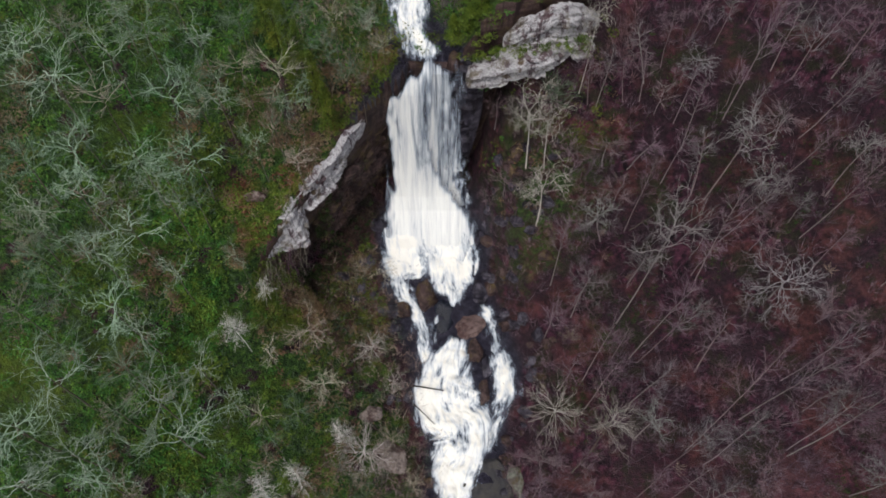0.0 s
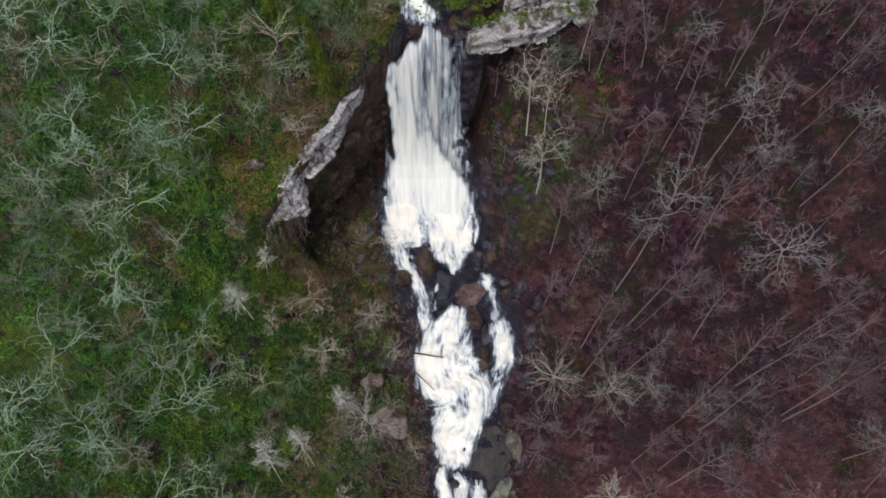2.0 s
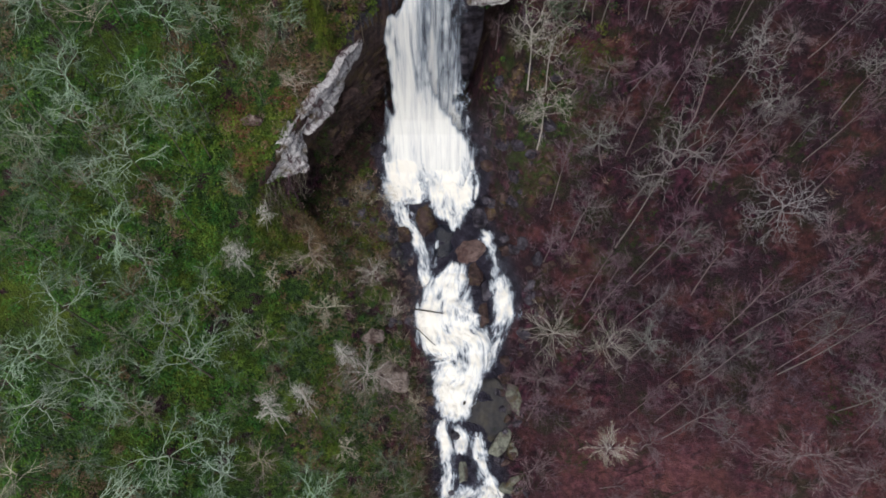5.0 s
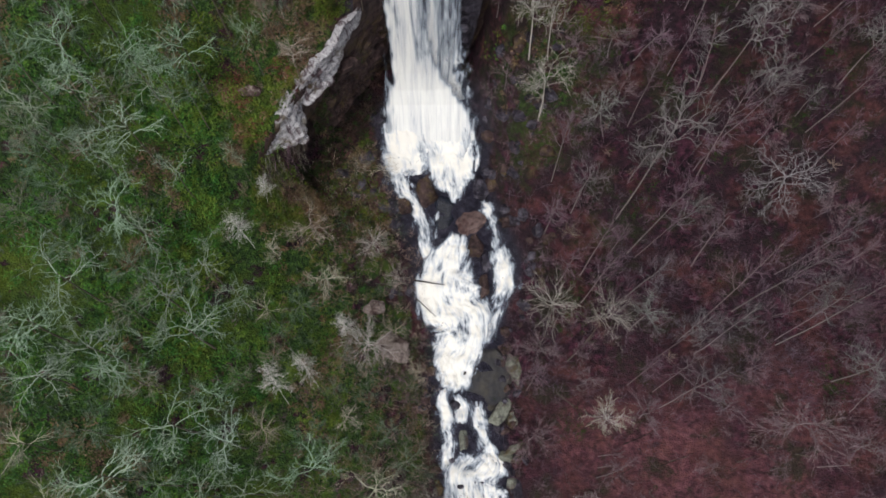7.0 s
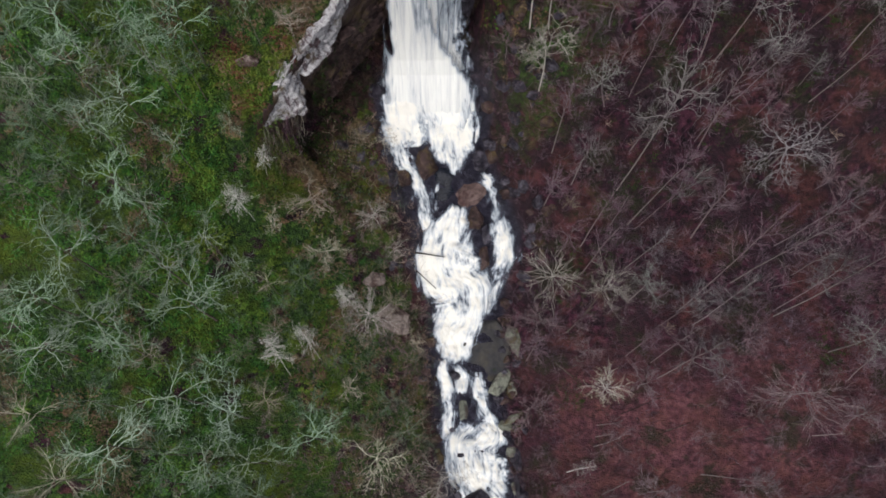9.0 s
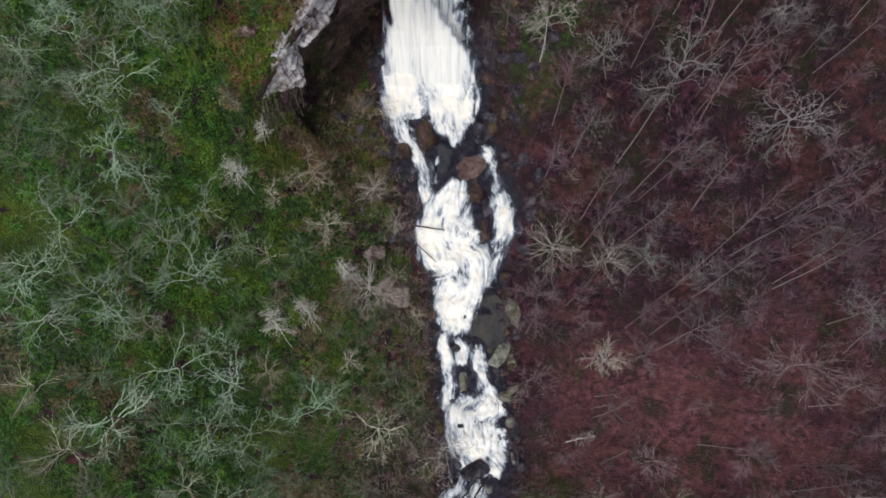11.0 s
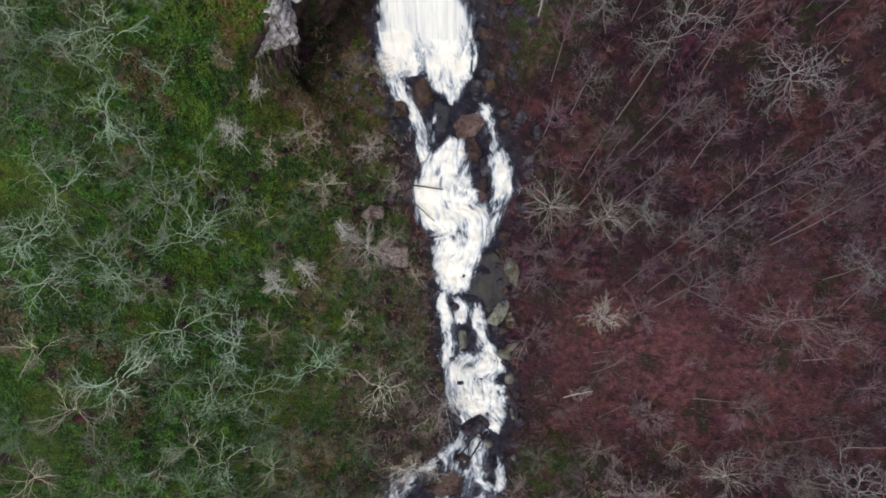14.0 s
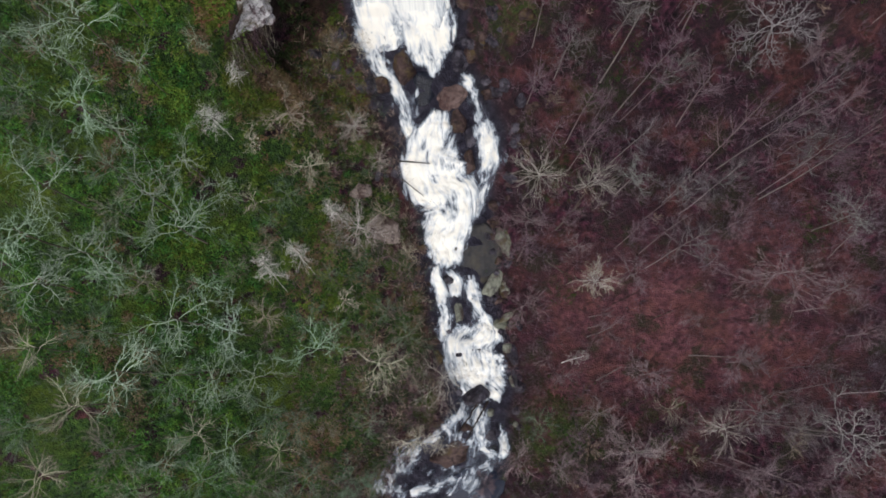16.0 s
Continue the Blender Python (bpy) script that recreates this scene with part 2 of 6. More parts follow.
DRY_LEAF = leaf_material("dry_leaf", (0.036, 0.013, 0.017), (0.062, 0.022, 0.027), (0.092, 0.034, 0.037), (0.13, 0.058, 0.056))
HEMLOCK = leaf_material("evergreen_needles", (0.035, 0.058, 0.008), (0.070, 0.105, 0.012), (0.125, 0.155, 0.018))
WEST_TWIG = twig_material("olive_grey_twig", (0.031, 0.062, 0.038), (0.061, 0.110, 0.071), (0.104, 0.172, 0.120), (0.175, 0.262, 0.195))
EAST_TWIG = twig_material("mauve_grey_twig", (0.050, 0.026, 0.045), (0.086, 0.048, 0.076), (0.140, 0.088, 0.124), (0.23, 0.165, 0.208))
EAST_BRIGHT_TWIG = twig_material("pinkish_grey_twig", (0.13, 0.094, 0.110), (0.20, 0.152, 0.168), (0.30, 0.245, 0.258), (0.42, 0.36, 0.37))
BRUSH_TWIG = leaf_material("brush_twig", (0.074, 0.037, 0.054), (0.116, 0.064, 0.090), (0.175, 0.112, 0.142), (0.25, 0.178, 0.210))
FOAM = foam_material("white_water", 1.0, 0.30, (0.90, 0.885, 0.835), 1.0)
VEIL = foam_material("falling_water", 0.85, 0.05, (0.87, 0.885, 0.875), 0.8)
SPLASH = foam_material("thick_splash_foam", 0.8, 0.22, (0.90, 0.885, 0.84), 0.9)
# the pool's blue reflection is put into its base colour
POOL = pool_material("blue_pool_water", 0.8)
LEDGE_POOL = pool_material("dark_ledge_water", 0.35)


def slab_material():
    m = Nodes("smooth_wet_slab")
    col = m.ramp(m.noise(0.4, 6, 0.65), (0.34, (0.016, 0.017, 0.023)), (0.5, (0.032, 0.031, 0.034)), (0.68, (0.066, 0.058, 0.042)))
    col = m.mix(m.ramp(m.noise(2.5, 7, 0.75), (0.3, 0.7), (0.5, 0.0)), col, (0.022, 0.022, 0.030))
    m.bump(m.noise(3.0, 7, 0.7), 0.3, 0.06)
    return m.done(col, 0.5, 0.14)


SLAB = slab_material()
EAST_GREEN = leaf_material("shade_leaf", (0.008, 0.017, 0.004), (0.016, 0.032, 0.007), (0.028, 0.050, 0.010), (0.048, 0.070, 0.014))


# ---- helpers of this scene ----
def mesh_of(name, verts, faces, material=None, soft=True):
    """A mesh from arrays: verts (n, 3), faces a list of equal-sided index arrays."""
    me = bpy.data.meshes.new(name)
    verts = np.asarray(verts, np.float32)
    loops = np.concatenate([np.asarray(f, np.int32).ravel() for f in faces])
    sizes = np.concatenate([np.full(len(f), np.shape(f)[1], np.int32) for f in faces])
    me.vertices.add(len(verts))
    me.vertices.foreach_set("co", verts.ravel())
    me.loops.add(len(loops))
    me.loops.foreach_set("vertex_index", loops)
    me.polygons.add(len(sizes))
    me.polygons.foreach_set("loop_start", np.concatenate([[0], np.cumsum(sizes)[:-1]]).astype(np.int32))
    if soft:
        me.polygons.foreach_set("use_smooth", np.ones(len(sizes), bool))
    if material:
        me.materials.append(material)
    me.update(calc_edges=True)
    me.validate()
    return me


def part_of(name, me, parent, label=""):
    ob = new(name, me)
    ob.parent = parent
    return tagged(ob, label)


def value_on(me, name, values, kind="FLOAT"):
    a = me.attributes.new(name, kind, "POINT")
    a.data.foreach_set("value" if kind == "FLOAT" else "vector", np.asarray(values, np.float32).ravel())


def grid_faces(rows, cols):
    i = np.arange((rows - 1) * cols).reshape(rows - 1, cols)[:, :-1].ravel()
    return np.stack([i, i + 1, i + cols + 1, i + cols], 1)


RNG = np.random.default_rng(11)
WAVES = [(RNG.uniform(0, 6.283, 2), RNG.normal(0, 1, (2, 2))) for _ in range(10)]


def rolls(x, y, size):
    """A cheap smooth noise of about -1 to 1 with features of that size in metres."""
    total = 0.0
    for (pa, pb), w in WAVES:
        total = total + np.sin((w[0, 0] * x + w[0, 1] * y) * 2.2 / size + pa) * np.cos((w[1, 0] * x - w[1, 1] * y) * 2.2 / size + pb)
    return total / 3.2



def lerp(v, ks, vs): return np.interp(v, ks, vs)

def smooth(a, b, v):
    u = np.clip((np.asarray(v, float) - a) / (b - a), 0, 1)
    return u * u * (3 - 2 * u)

def bed(y):
    """Height of the stream bed below the falls."""
    return lerp(y, (-400, -60, -15, 0, 12, 20, 30, 36, 42, 46, 52), (-60, -13, -3.5, 0, 3.2, 6.0, 9.8, 12.0, 14.8, 17.5, 20.0))

def top(y):
    """Height of the stream above the lip."""
    return lerp(y, (47, 50, 53, 57, 62, 80, 400), (39.0, 39.8, 42.0, 44.5, 45.8, 48.5, 75))

def mid(y):
    """Centre line of the stream in plan."""
    return lerp(y, (-400, -40, -15, -6, 0, 15, 30, 48, 57, 400), (-60, -12, -3, 1.5, 3.5, 2.2, 0.5, -2.2, -3.4, -10))

def rim_gap(x, y):
    """Metres behind (positive) or in front of the rim of the rock bowl."""
    x = np.asarray(x, float); y = np.asarray(y, float)
    west = -(x + lerp(y, (-400, -30, 20, 33, 43, 49, 52), (-60, 40, 23, 17.7, 10.5, 5.6, 2.0)))
    north = y - lerp(x, (-60, -6, 1, 4, 8, 15, 19, 26, 45, 400), (49.8, 49.8, 49.8, 50.8, 51.6, 53.2, 56, 64, 80, 300))
    return np.where(x < -1.5, np.maximum(west, np.where(x > -9, north, -99)), north)

def low(x, y):
    d = x - mid(y)
    east = np.maximum(0, d - 5.5)
    wst = np.maximum(0, -d - 5.5)
    talus = lerp(y, (-400, 0, 20, 30, 38, 44, 49, 70, 400), (0, 0.5, 1.5, 3.0, 6.5, 11.0, 15.5, 24, 60)) * smooth(0, 6, east)
    east_rise = 0.34 * east * 60 / (60 + east)
    west_rise = 0.42 * wst * 50 / (50 + wst) + smooth(2, 9, wst) * lerp(y, (-400, 0, 20, 40, 49), (0, 0, 1, 2, 3))
    return bed(np.minimum(y, 50)) + talus + east_rise + west_rise

def high(x, y):
    west = lerp(y, (-400, -40, -10, 12, 33, 49, 60, 90, 400), (-30, 3, 10, 20, 31, 39.2, 44, 50, 80)) + 0.12 * np.maximum(0, -x - 17)
    east = lerp(y, (-400, 20, 50, 60, 90, 400), (20, 38, 45.5, 48, 54, 80)) + 0.18 * np.maximum(0, x - 8)
    k = smooth(0.5, 6, x)
    d = np.abs(x - mid(y))
    h = west * (1 - k) + east * k
    return np.minimum(h, top(y) + 0.9 * np.maximum(0, d - 3.0) + 0.0)

def wallness(x, y):
    """1 where the rim is a sheer rock face, 0 where it is an open slope."""
    return smooth(31.5, 35.5, y) * (1 - smooth(14, 19, x))

def ground(x, y):
    g = rim_gap(x, y)
    w = 0.3 + 11 * (1 - wallness(x, y))
    return low(x, y) + (np.maximum(high(x, y), low(x, y)) - low(x, y)) * smooth(-w, w, g)


# ---- the course of the water: y, surface z, west edge x, east edge x, foam ----
STREAM = [(47.6, 19.8, -7.4, 3.6, 0.92), (45.4, 17.9, -8.3, 4.6, 0.92), (42.2, 15.7, -8.0, 5.4, 0.87), (39.8, 14.4, -7.6, 4.9, 0.83), (38.0, 13.4, -7.2, 5.6, 0.69), (35.2, 12.0, -5.2, 6.8, 0.63),
          (32.4, 11.0, -4.8, 8.0, 0.74), (29.6, 10.0, -3.8, 9.1, 0.83), (26.6, 8.8, -3.7, 8.9, 0.83), (23.6, 7.7, -3.2, 8.0, 0.83), (20.5, 6.5, -1.0, 7.6, 0.87), (18.0, 5.6, -1.2, 6.8, 0.87),
          (15.5, 4.7, -1.3, 7.0, 0.78), (13.5, 4.0, -1.1, 7.8, 0.62), (10.0, 3.0, -0.4, 6.6, 0.69), (7.2, 2.2, -0.7, 7.3, 0.74)]
LOWER = [(7.4, 2.25, -0.7, 7.2, 0.74), (4.4, 1.45, -0.3, 7.7, 0.78), (1.5, 0.7, -0.2, 8.1, 0.83), (-1.3, 0.05, 0.4, 8.8, 0.83), (-4.1, -0.6, 0.6, 8.2, 0.69), (-6.9, -1.35, -1.4, 7.7, 0.57), (-9.0, -1.9, -3.8, 7.6, 0.54),
         (-12, -2.5, -6.8, 7.0, 0.53), (-16, -3.3, -8.5, 4.5, 0.30), (-26, -5.4, -11.0, 0.5, 0.26)]
COURSE = (STREAM + LOWER[1:])[::-1]


def bank(x, y):
    """Metres outside the water's edge: positive on land."""
    ys = [r[0] for r in COURSE] + [50, 56, 66, 100]
    west = np.interp(y, ys, [r[2] for r in COURSE] + [-5.8, -5.2, -6.5, -9])
    east = np.interp(y, ys, [r[3] for r in COURSE] + [2.8, -1.6, -3.0, -5])
    return np.maximum(west - x, x - east)


def ledges(x, y):
    """Steps and hollows of the rock that the stream runs over."""
    inside = 1 - smooth(-0.3, 1.6, bank(x, y))
    t = (y + 0.9 * rolls(x, y, 6.0)) / 3.1
    part = t - np.floor(t)
    return inside * (0.7 * (smooth(0.0, 0.3, part) - part) + 0.22 * rolls(x, y, 2.2)) * (1 - smooth(44, 48, y))


def lie(x, y):
    """Height of the ground, uneven as it is, away from the sheer faces."""
    return ground(x, y) + 0.35 * rolls(x, y, 7.0) * smooth(5, 9, np.abs(x - mid(y))) + ledges(x, y)


# ---- the ground: one sheet, with the rock bowl folded into it ----
def axis(core_lo, core_hi, step, reach):
    core = np.arange(core_lo, core_hi + step / 2, step)
    out = step * np.cumsum(1.16 ** np.arange(1, 70))
    out = out[out < reach]
    return np.concatenate([core_lo - out[::-1], core, core_hi + out])


def build_ground():
    xs, ys = axis(-62, 62, 0.5, 2000), axis(-24, 72, 0.5, 2000)
    gx, gy = np.meshgrid(xs, ys)
    x, y = gx.ravel(), gy.ravel()
    g = rim_gap(x, y)
    e = 1.2
    nx, ny = rim_gap(x + e, y) - rim_gap(x - e, y), rim_gap(x, y + e) - rim_gap(x, y - e)
    size = np.maximum(np.hypot(nx, ny), 1e-6)
    nx, ny = nx / size, ny / size
    sheer = wallness(x, y)
    wide, recess = 3.2, 2.6
    u = np.clip(g / wide, 0, 1)
    floor_in = (recess + 0.9) * smooth(-7, 0, g)
    wall_in = recess * (1 - u) ** 1.6 + 0.55 * np.sin(u * 17 + rolls(x, y, 9) * 2) * u * (1 - u) * 3 - g + 0.9
    back = (0.9 - wide) * (1 - smooth(wide, 16, g))
    move = np.where(g < 0, floor_in, np.where(g < wide, wall_in, back)) * sheer * (np.abs(g) < 20)
    fx, fy = x + nx * move, y + ny * move
    lo, hi = low(fx, fy), np.maximum(high(fx - nx * 0.0, fy), low(fx, fy))
    z_wall = np.where(g < 0, lo, np.where(g < wide, lo + (hi - lo) * u, hi))
    z = z_wall * sheer + ground(fx, fy) * (1 - sheer)
    away = smooth(5, 9, np.abs(fx - mid(fy)))
    onwall = (g > -0.2) & (g < wide) & (sheer > 0.5)
    z = z + np.where(onwall, 0.25 * rolls(x, y, 2.5), 0.35 * rolls(fx, fy, 7) * away + 0.12 * rolls(fx, fy, 2.3) + ledges(fx, fy))
    far = smooth(150, 900, np.hypot(x, y))
    z = z * (1 - far) + 20 * far + 25 * far * rolls(x, y, 400)
    me = mesh_of("ground", np.stack([fx, fy, z], 1), [grid_faces(len(ys), len(xs))], FLOOR)
    # same lowered rock tone on the folded wall under the lip
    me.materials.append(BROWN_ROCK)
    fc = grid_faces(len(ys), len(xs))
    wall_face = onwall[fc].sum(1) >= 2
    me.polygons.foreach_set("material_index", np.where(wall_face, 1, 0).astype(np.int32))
    d = fx - mid(fy)
    edge = bank(fx, fy)
    west = smooth(0.8, 3.0, edge) * (d < 0) * (0.35 + 0.65 * smooth(4, 18, edge))
    shade_bowl = (1 - smooth(-13, -7, g)) + smooth(0.5, 2.0, g) + (1 - sheer)
    green = west * np.clip(shade_bowl, 0.15, 1) * (0.95 + 0.4 * rolls(x, y, 9)) + smooth(48, 52, fy) * 0.9 * (1 - smooth(12, 22, fx)) * (g > 0) + 0.12
    patch = np.exp(-((fx - 11) ** 2 + (fy - 39) ** 2) / 18) + np.exp(-((fx - 19) ** 2 + (fy - 31) ** 2) / 14) + np.exp(-((fx - 7) ** 2 + (fy - 47) ** 2) / 9)
    value_on(me, "green", np.clip(green + 0.12 * patch + 0.30 * np.exp(-((fx - 12) / 5) ** 2 - ((fy - 44) / 5) ** 2) * (g < 0) + 0.32 * np.exp(-((fx - 14) / 5.5) ** 2 - ((fy + 8.5) / 4.5) ** 2), 0, 1.2))
    value_on(me, "open", np.clip(smooth(8, 17, fx + 3 * rolls(x, y, 7)) * (1 - smooth(40, 54, fx)) * smooth(-11, -1, fy + 3 * rolls(x + 30, y, 8)) * (1 - smooth(4, 19, fy + 4.5 * rolls(x + 60, y, 9) - 0.12 * (fx - 24))) * (0.95 + 0.5 * rolls(x, y, 5)), 0, 1))
    value_on(me, "wet", np.clip(1 - smooth(0.1, 1.3, edge + 0.5 * rolls(x, y, 4)), 0, 1) )
    ob = new("ground", me)
    return tagged(ob, "steep forest floor of russet leaf litter and moss around a rock bowl", "ground", kind="structure")


GROUND = build_ground()
bpy.context.view_layer.update()


def floor_under(x, y, top_z):
    """Height of the ground below a point, also under the rock rim."""
    hit, at, _, _ = GROUND.ray_cast((x, y, top_z), (0, 0, -1))
    return at.z if hit else top_z - 15


# ---- water ----
def ribbon(name, rows, cols, step, parent, label="", lift=0.0, seed=0, rough=0.25, density=None, bow=0.0, material=None, fine=(0.9, 0.45)):
    """White water from rows of (y, z, left x, right x, foam): a sheet with strands in relief."""
    rows = np.array(rows, float)
    run = np.concatenate([[0], np.cumsum(np.hypot(np.diff(rows[:, 0]), np.diff(rows[:, 1])))])
    s = np.arange(0, run[-1], step)
    y, z, xl, xr, fo = (np.interp(s, run, rows[:, k]) for k in range(5))
    u = np.linspace(0, 1, cols)
    S, U = np.meshgrid(s, u, indexing="ij")
    Y, Z, XL, XR, FO = (np.repeat(a[:, None], cols, 1) for a in (y, z, xl, xr, fo))
    edge = np.minimum(U, 1 - U) * (XR - XL)
    wob = rolls(S * 1.0 + seed, U * 0 + 3, 5) * 0.35
    X = XL + (XR - XL) * U + wob * (np.abs(U - 0.5) * 2)
    dy, dz = np.gradient(y, s), np.gradient(z, s)
    ny, nz = -dz, dy
    flip = np.where(nz < 0, -1.0, 1.0)
    ny, nz = ny * flip, nz * flip
    strands = np.array([noise.fractal(Vector((a * fine[0], b * fine[1], seed * 3.1)), 0.8, 2.1, 4) for a, b in zip(X.ravel(), S.ravel())]).reshape(X.shape) * 1.3
    out = lift + rough * strands * np.clip(edge, 0, 1) - 0.35 * (1 - smooth(0, 0.9, edge)) + bow * np.sin(np.pi * U)
    Y = Y + ny[:, None] * out
    Z = Z + nz[:, None] * out
    foam = FO + 0.0 * X - 0.75 * (1 - smooth(0.0, 1.7, edge + 0.45 * rolls(X * 2, S, 1.5)))
    if density:
        foam = foam - density(X, Y, Z)
    me = mesh_of(name, np.stack([X, Y, Z], -1).reshape(-1, 3), [grid_faces(len(s), cols)], material or FOAM)
    value_on(me, "foam", foam)
    value_on(me, "flow", np.stack([X, S + seed * 7, X * 0], -1).reshape(-1, 3), "FLOAT_VECTOR")
    return part_of(name, me, parent, label)


falls = tagged(new("waterfall"), "tall white waterfall plunging from a ledge and cascading over rocks", "waterfall", kind="structure")
ribbon("upper_run", [(66, 46.7, -7.0, -2.6, 0.9), (58, 45.0, -5.7, -1.6, 0.95), (55, 43.2, -5.6, -1.0, 1.0), (53, 41.9, -5.5, -1.4, 0.85), (51.8, 41.2, -5.2, -0.2, 0.7), (50.9, 40.8, -4.6, 0.9, 0.6), (50.2, 40.3, -4.2, 1.0, 0.15)], 50, 0.15, falls, "foaming water above the lip", 0.35, 1)
def lip_shape(x, y, z):
    """The lip slants: it starts lower towards the west end; the east part is thinner."""
    low_end = smooth(-0.6, 1.6, z - (41.4 - 1.05 * np.maximum(0, -0.8 - x) + 0.5 * np.sin(x * 3.1)))
    return 2.2 * low_end


FALLING = (1.3, 0.05)
ribbon("back_curtain", [(50.4, 40.0, -4.8, 0.6, 0.5), (49.8, 39.0, -6.0, 1.8, 0.55), (49.3, 32.0, -6.3, 2.6, 0.55), (48.8, 24.0, -6.4, 2.9, 0.6), (48.0, 18.4, -6.6, 3.2, 0.9)], 60, 0.14, falls, "inner sheet of falling water", 0.0, 6, 0.16, lip_shape, 0.0, VEIL, FALLING)
ribbon("curtain", [(51.8, 41.2, -4.8, -0.6, 0.7), (51.0, 40.8, -5.4, -0.6, 0.74), (50.2, 40.1, -6.0, -0.6, 0.80), (49.6, 39.2, -6.4, -0.6, 0.80), (49.0, 37.0, -6.6, -0.6, 0.70), (48.6, 32.0, -6.6, -0.5, 0.64), (48.2, 27.0, -6.6, -0.2, 0.72),
    (47.8, 24.0, -6.7, 0.6, 0.86), (47.2, 21.6, -7.0, 2.0, 1.0), (46.3, 19.8, -7.4, 3.3, 1.0), (45.1, 18.4, -7.8, 4.2, 0.95), (44.0, 17.0, -8.0, 4.6, 0.95), (43.0, 15.2, -8.0, 4.8, 0.95)], 96, 0.11, falls, "free-falling white curtain", 0.2, 2, 0.12, lip_shape, 0.0, VEIL, FALLING)
ribbon("side_strand", [(50.3, 40.8, 0.3, 2.9, 0.42), (49.5, 39.6, 0.1, 3.1, 0.5), (49.0, 34.0, 0.0, 3.2, 0.5), (48.4, 28.0, 0.0, 3.2, 0.56), (48.0, 25.5, 0.2, 3.5, 0.8)], 40, 0.12, falls, "thin veil of falling water", 0.15, 3, 0.25, None, 0.0, VEIL, FALLING)
ribbon("rock_trickle", [(48.4, 28.2, 0.2, 3.8, 0.50), (47.7, 24.5, 0.6, 4.3, 0.42), (47.0, 21.5, 1.2, 4.6, 0.40), (46.2, 19.0, 1.6, 4.7, 0.42), (45.6, 18.2, 1.8, 4.7, 0.2)], 44, 0.12, falls, "water sliding down a dark ledge", 0.3, 8, 0.35)


def channel(name, path, parent, label="", seed=0, lift=0.3, rough=0.3, material=None, step=0.14, feather=2.1, boost=-0.03, hump=0.0, flat=False, fade=0.35, reach=0.0):
    """Water running over the ledges along a path of (x, y, width, foam)."""
    path = np.array(path, float)
    run = np.concatenate([[0], np.cumsum(np.hypot(np.diff(path[:, 0]), np.diff(path[:, 1])))])
    s = np.arange(0, run[-1], step)
    px, py, w, fo = (np.interp(s, run, path[:, k]) for k in range(4))
    ease = np.ones(9) / 9
    px, py, w = (np.convolve(np.pad(a, 4, "edge"), ease, "valid") for a in (px, py, w))
    tx, ty = np.gradient(px), np.gradient(py)
    for _ in range(6):
        tx, ty = (np.convolve(np.pad(a, 6, "edge"), np.ones(13) / 13, "valid") for a in (tx, ty))
    size = np.hypot(tx, ty)
    ox, oy = -ty / size, tx / size
    cols = max(10, int(w.max() / 0.14))
    u = np.linspace(-0.5, 0.5, cols)
    wig = np.array([[noise.noise(Vector((a * 0.8, seed + side, 0))) for a in s] for side in (0, 9)]) * 0.45
    wide = w + np.minimum(1.7, 0.3 + 0.3 * w)
    off = u[None, :] * wide[:, None] + np.where(u[None, :] < 0, wig[0][:, None], wig[1][:, None]) * np.abs(u[None, :]) * 2
    X, Y = px[:, None] + ox[:, None] * off, py[:, None] + oy[:, None] * off
    S = np.repeat(s[:, None], cols, 1)
    edge = (0.5 - np.abs(u))[None, :] * wide[:, None]
    bumps = np.array([noise.fractal(Vector((a * 0.9, b * 0.6, seed * 3.1)), 0.9, 2.1, 4) for a, b in zip(off.ravel(), S.ravel())]).reshape(S.shape)
    ends = np.minimum(smooth(0, 1.2, S), smooth(0, 1.2, run[-1] - S))
    Z = low(X, Y) + (0.0 if flat else 1.0) * ledges(X, Y) + hump * np.exp(-((S / 4.2) ** 2)) * np.clip(edge / 2, 0, 1) * (1 + 0.5 * np.sin(off * 1.9 + 1) * np.sin(off * 0.7)) + lift * smooth(0, 0.8, edge) * ends + rough * bumps * np.clip(edge, 0, 1) - 0.05
    soft_edge = np.minimum(feather, 0.5 * wide)[:, None]
    foam = fo[:, None] + boost - 0.95 * (1 - smooth(0.0, 1.0, edge / soft_edge)) - fade * (1 - ends) + 0.25 * bumps
    me = mesh_of(name, np.stack([X, Y, Z], -1).reshape(-1, 3), [grid_faces(len(s), cols)], material or FOAM)
    value_on(me, "foam", foam)
    if reach:
        value_on(me, "soft", 1 - smooth(0, reach, S + 0.9 * bumps))
    value_on(me, "flow", np.stack([off, S + seed * 7.3, off * 0], -1).reshape(-1, 3), "FLOAT_VECTOR")
    return part_of(name, me, parent, label)


FAN = [(-2.6, 48.3, 8.0, 1.0), (-2.7, 47.6, 8.5, 1.05), (-2.8, 46.1, 9.7, 1.00), (-2.6, 44.3, 10.9, 0.95), (-1.9, 42.5, 12.0, 0.90), (-1.6, 41.2, 12.2, 0.85), (-1.4, 39.8, 11.6, 0.45)]
WEST_LOBE = [(-5.0, 43.8, 5.6, 0.7), (-5.1, 42.5, 5.6, 0.80), (-5.2, 40.7, 4.9, 0.75), (-5.3, 38.7, 3.8, 0.72), (-4.8, 37.6, 3.3, 0.70), (-3.9, 36.9, 2.0, 0.75), (-3.3, 35.9, 1.2, 0.72), (-3.3, 35.1, 3.0, 0.72), (-2.6, 33.5, 3.0, 0.75),
    (-2.2, 31.4, 2.8, 0.70), (-1.4, 29.4, 3.8, 0.75)]
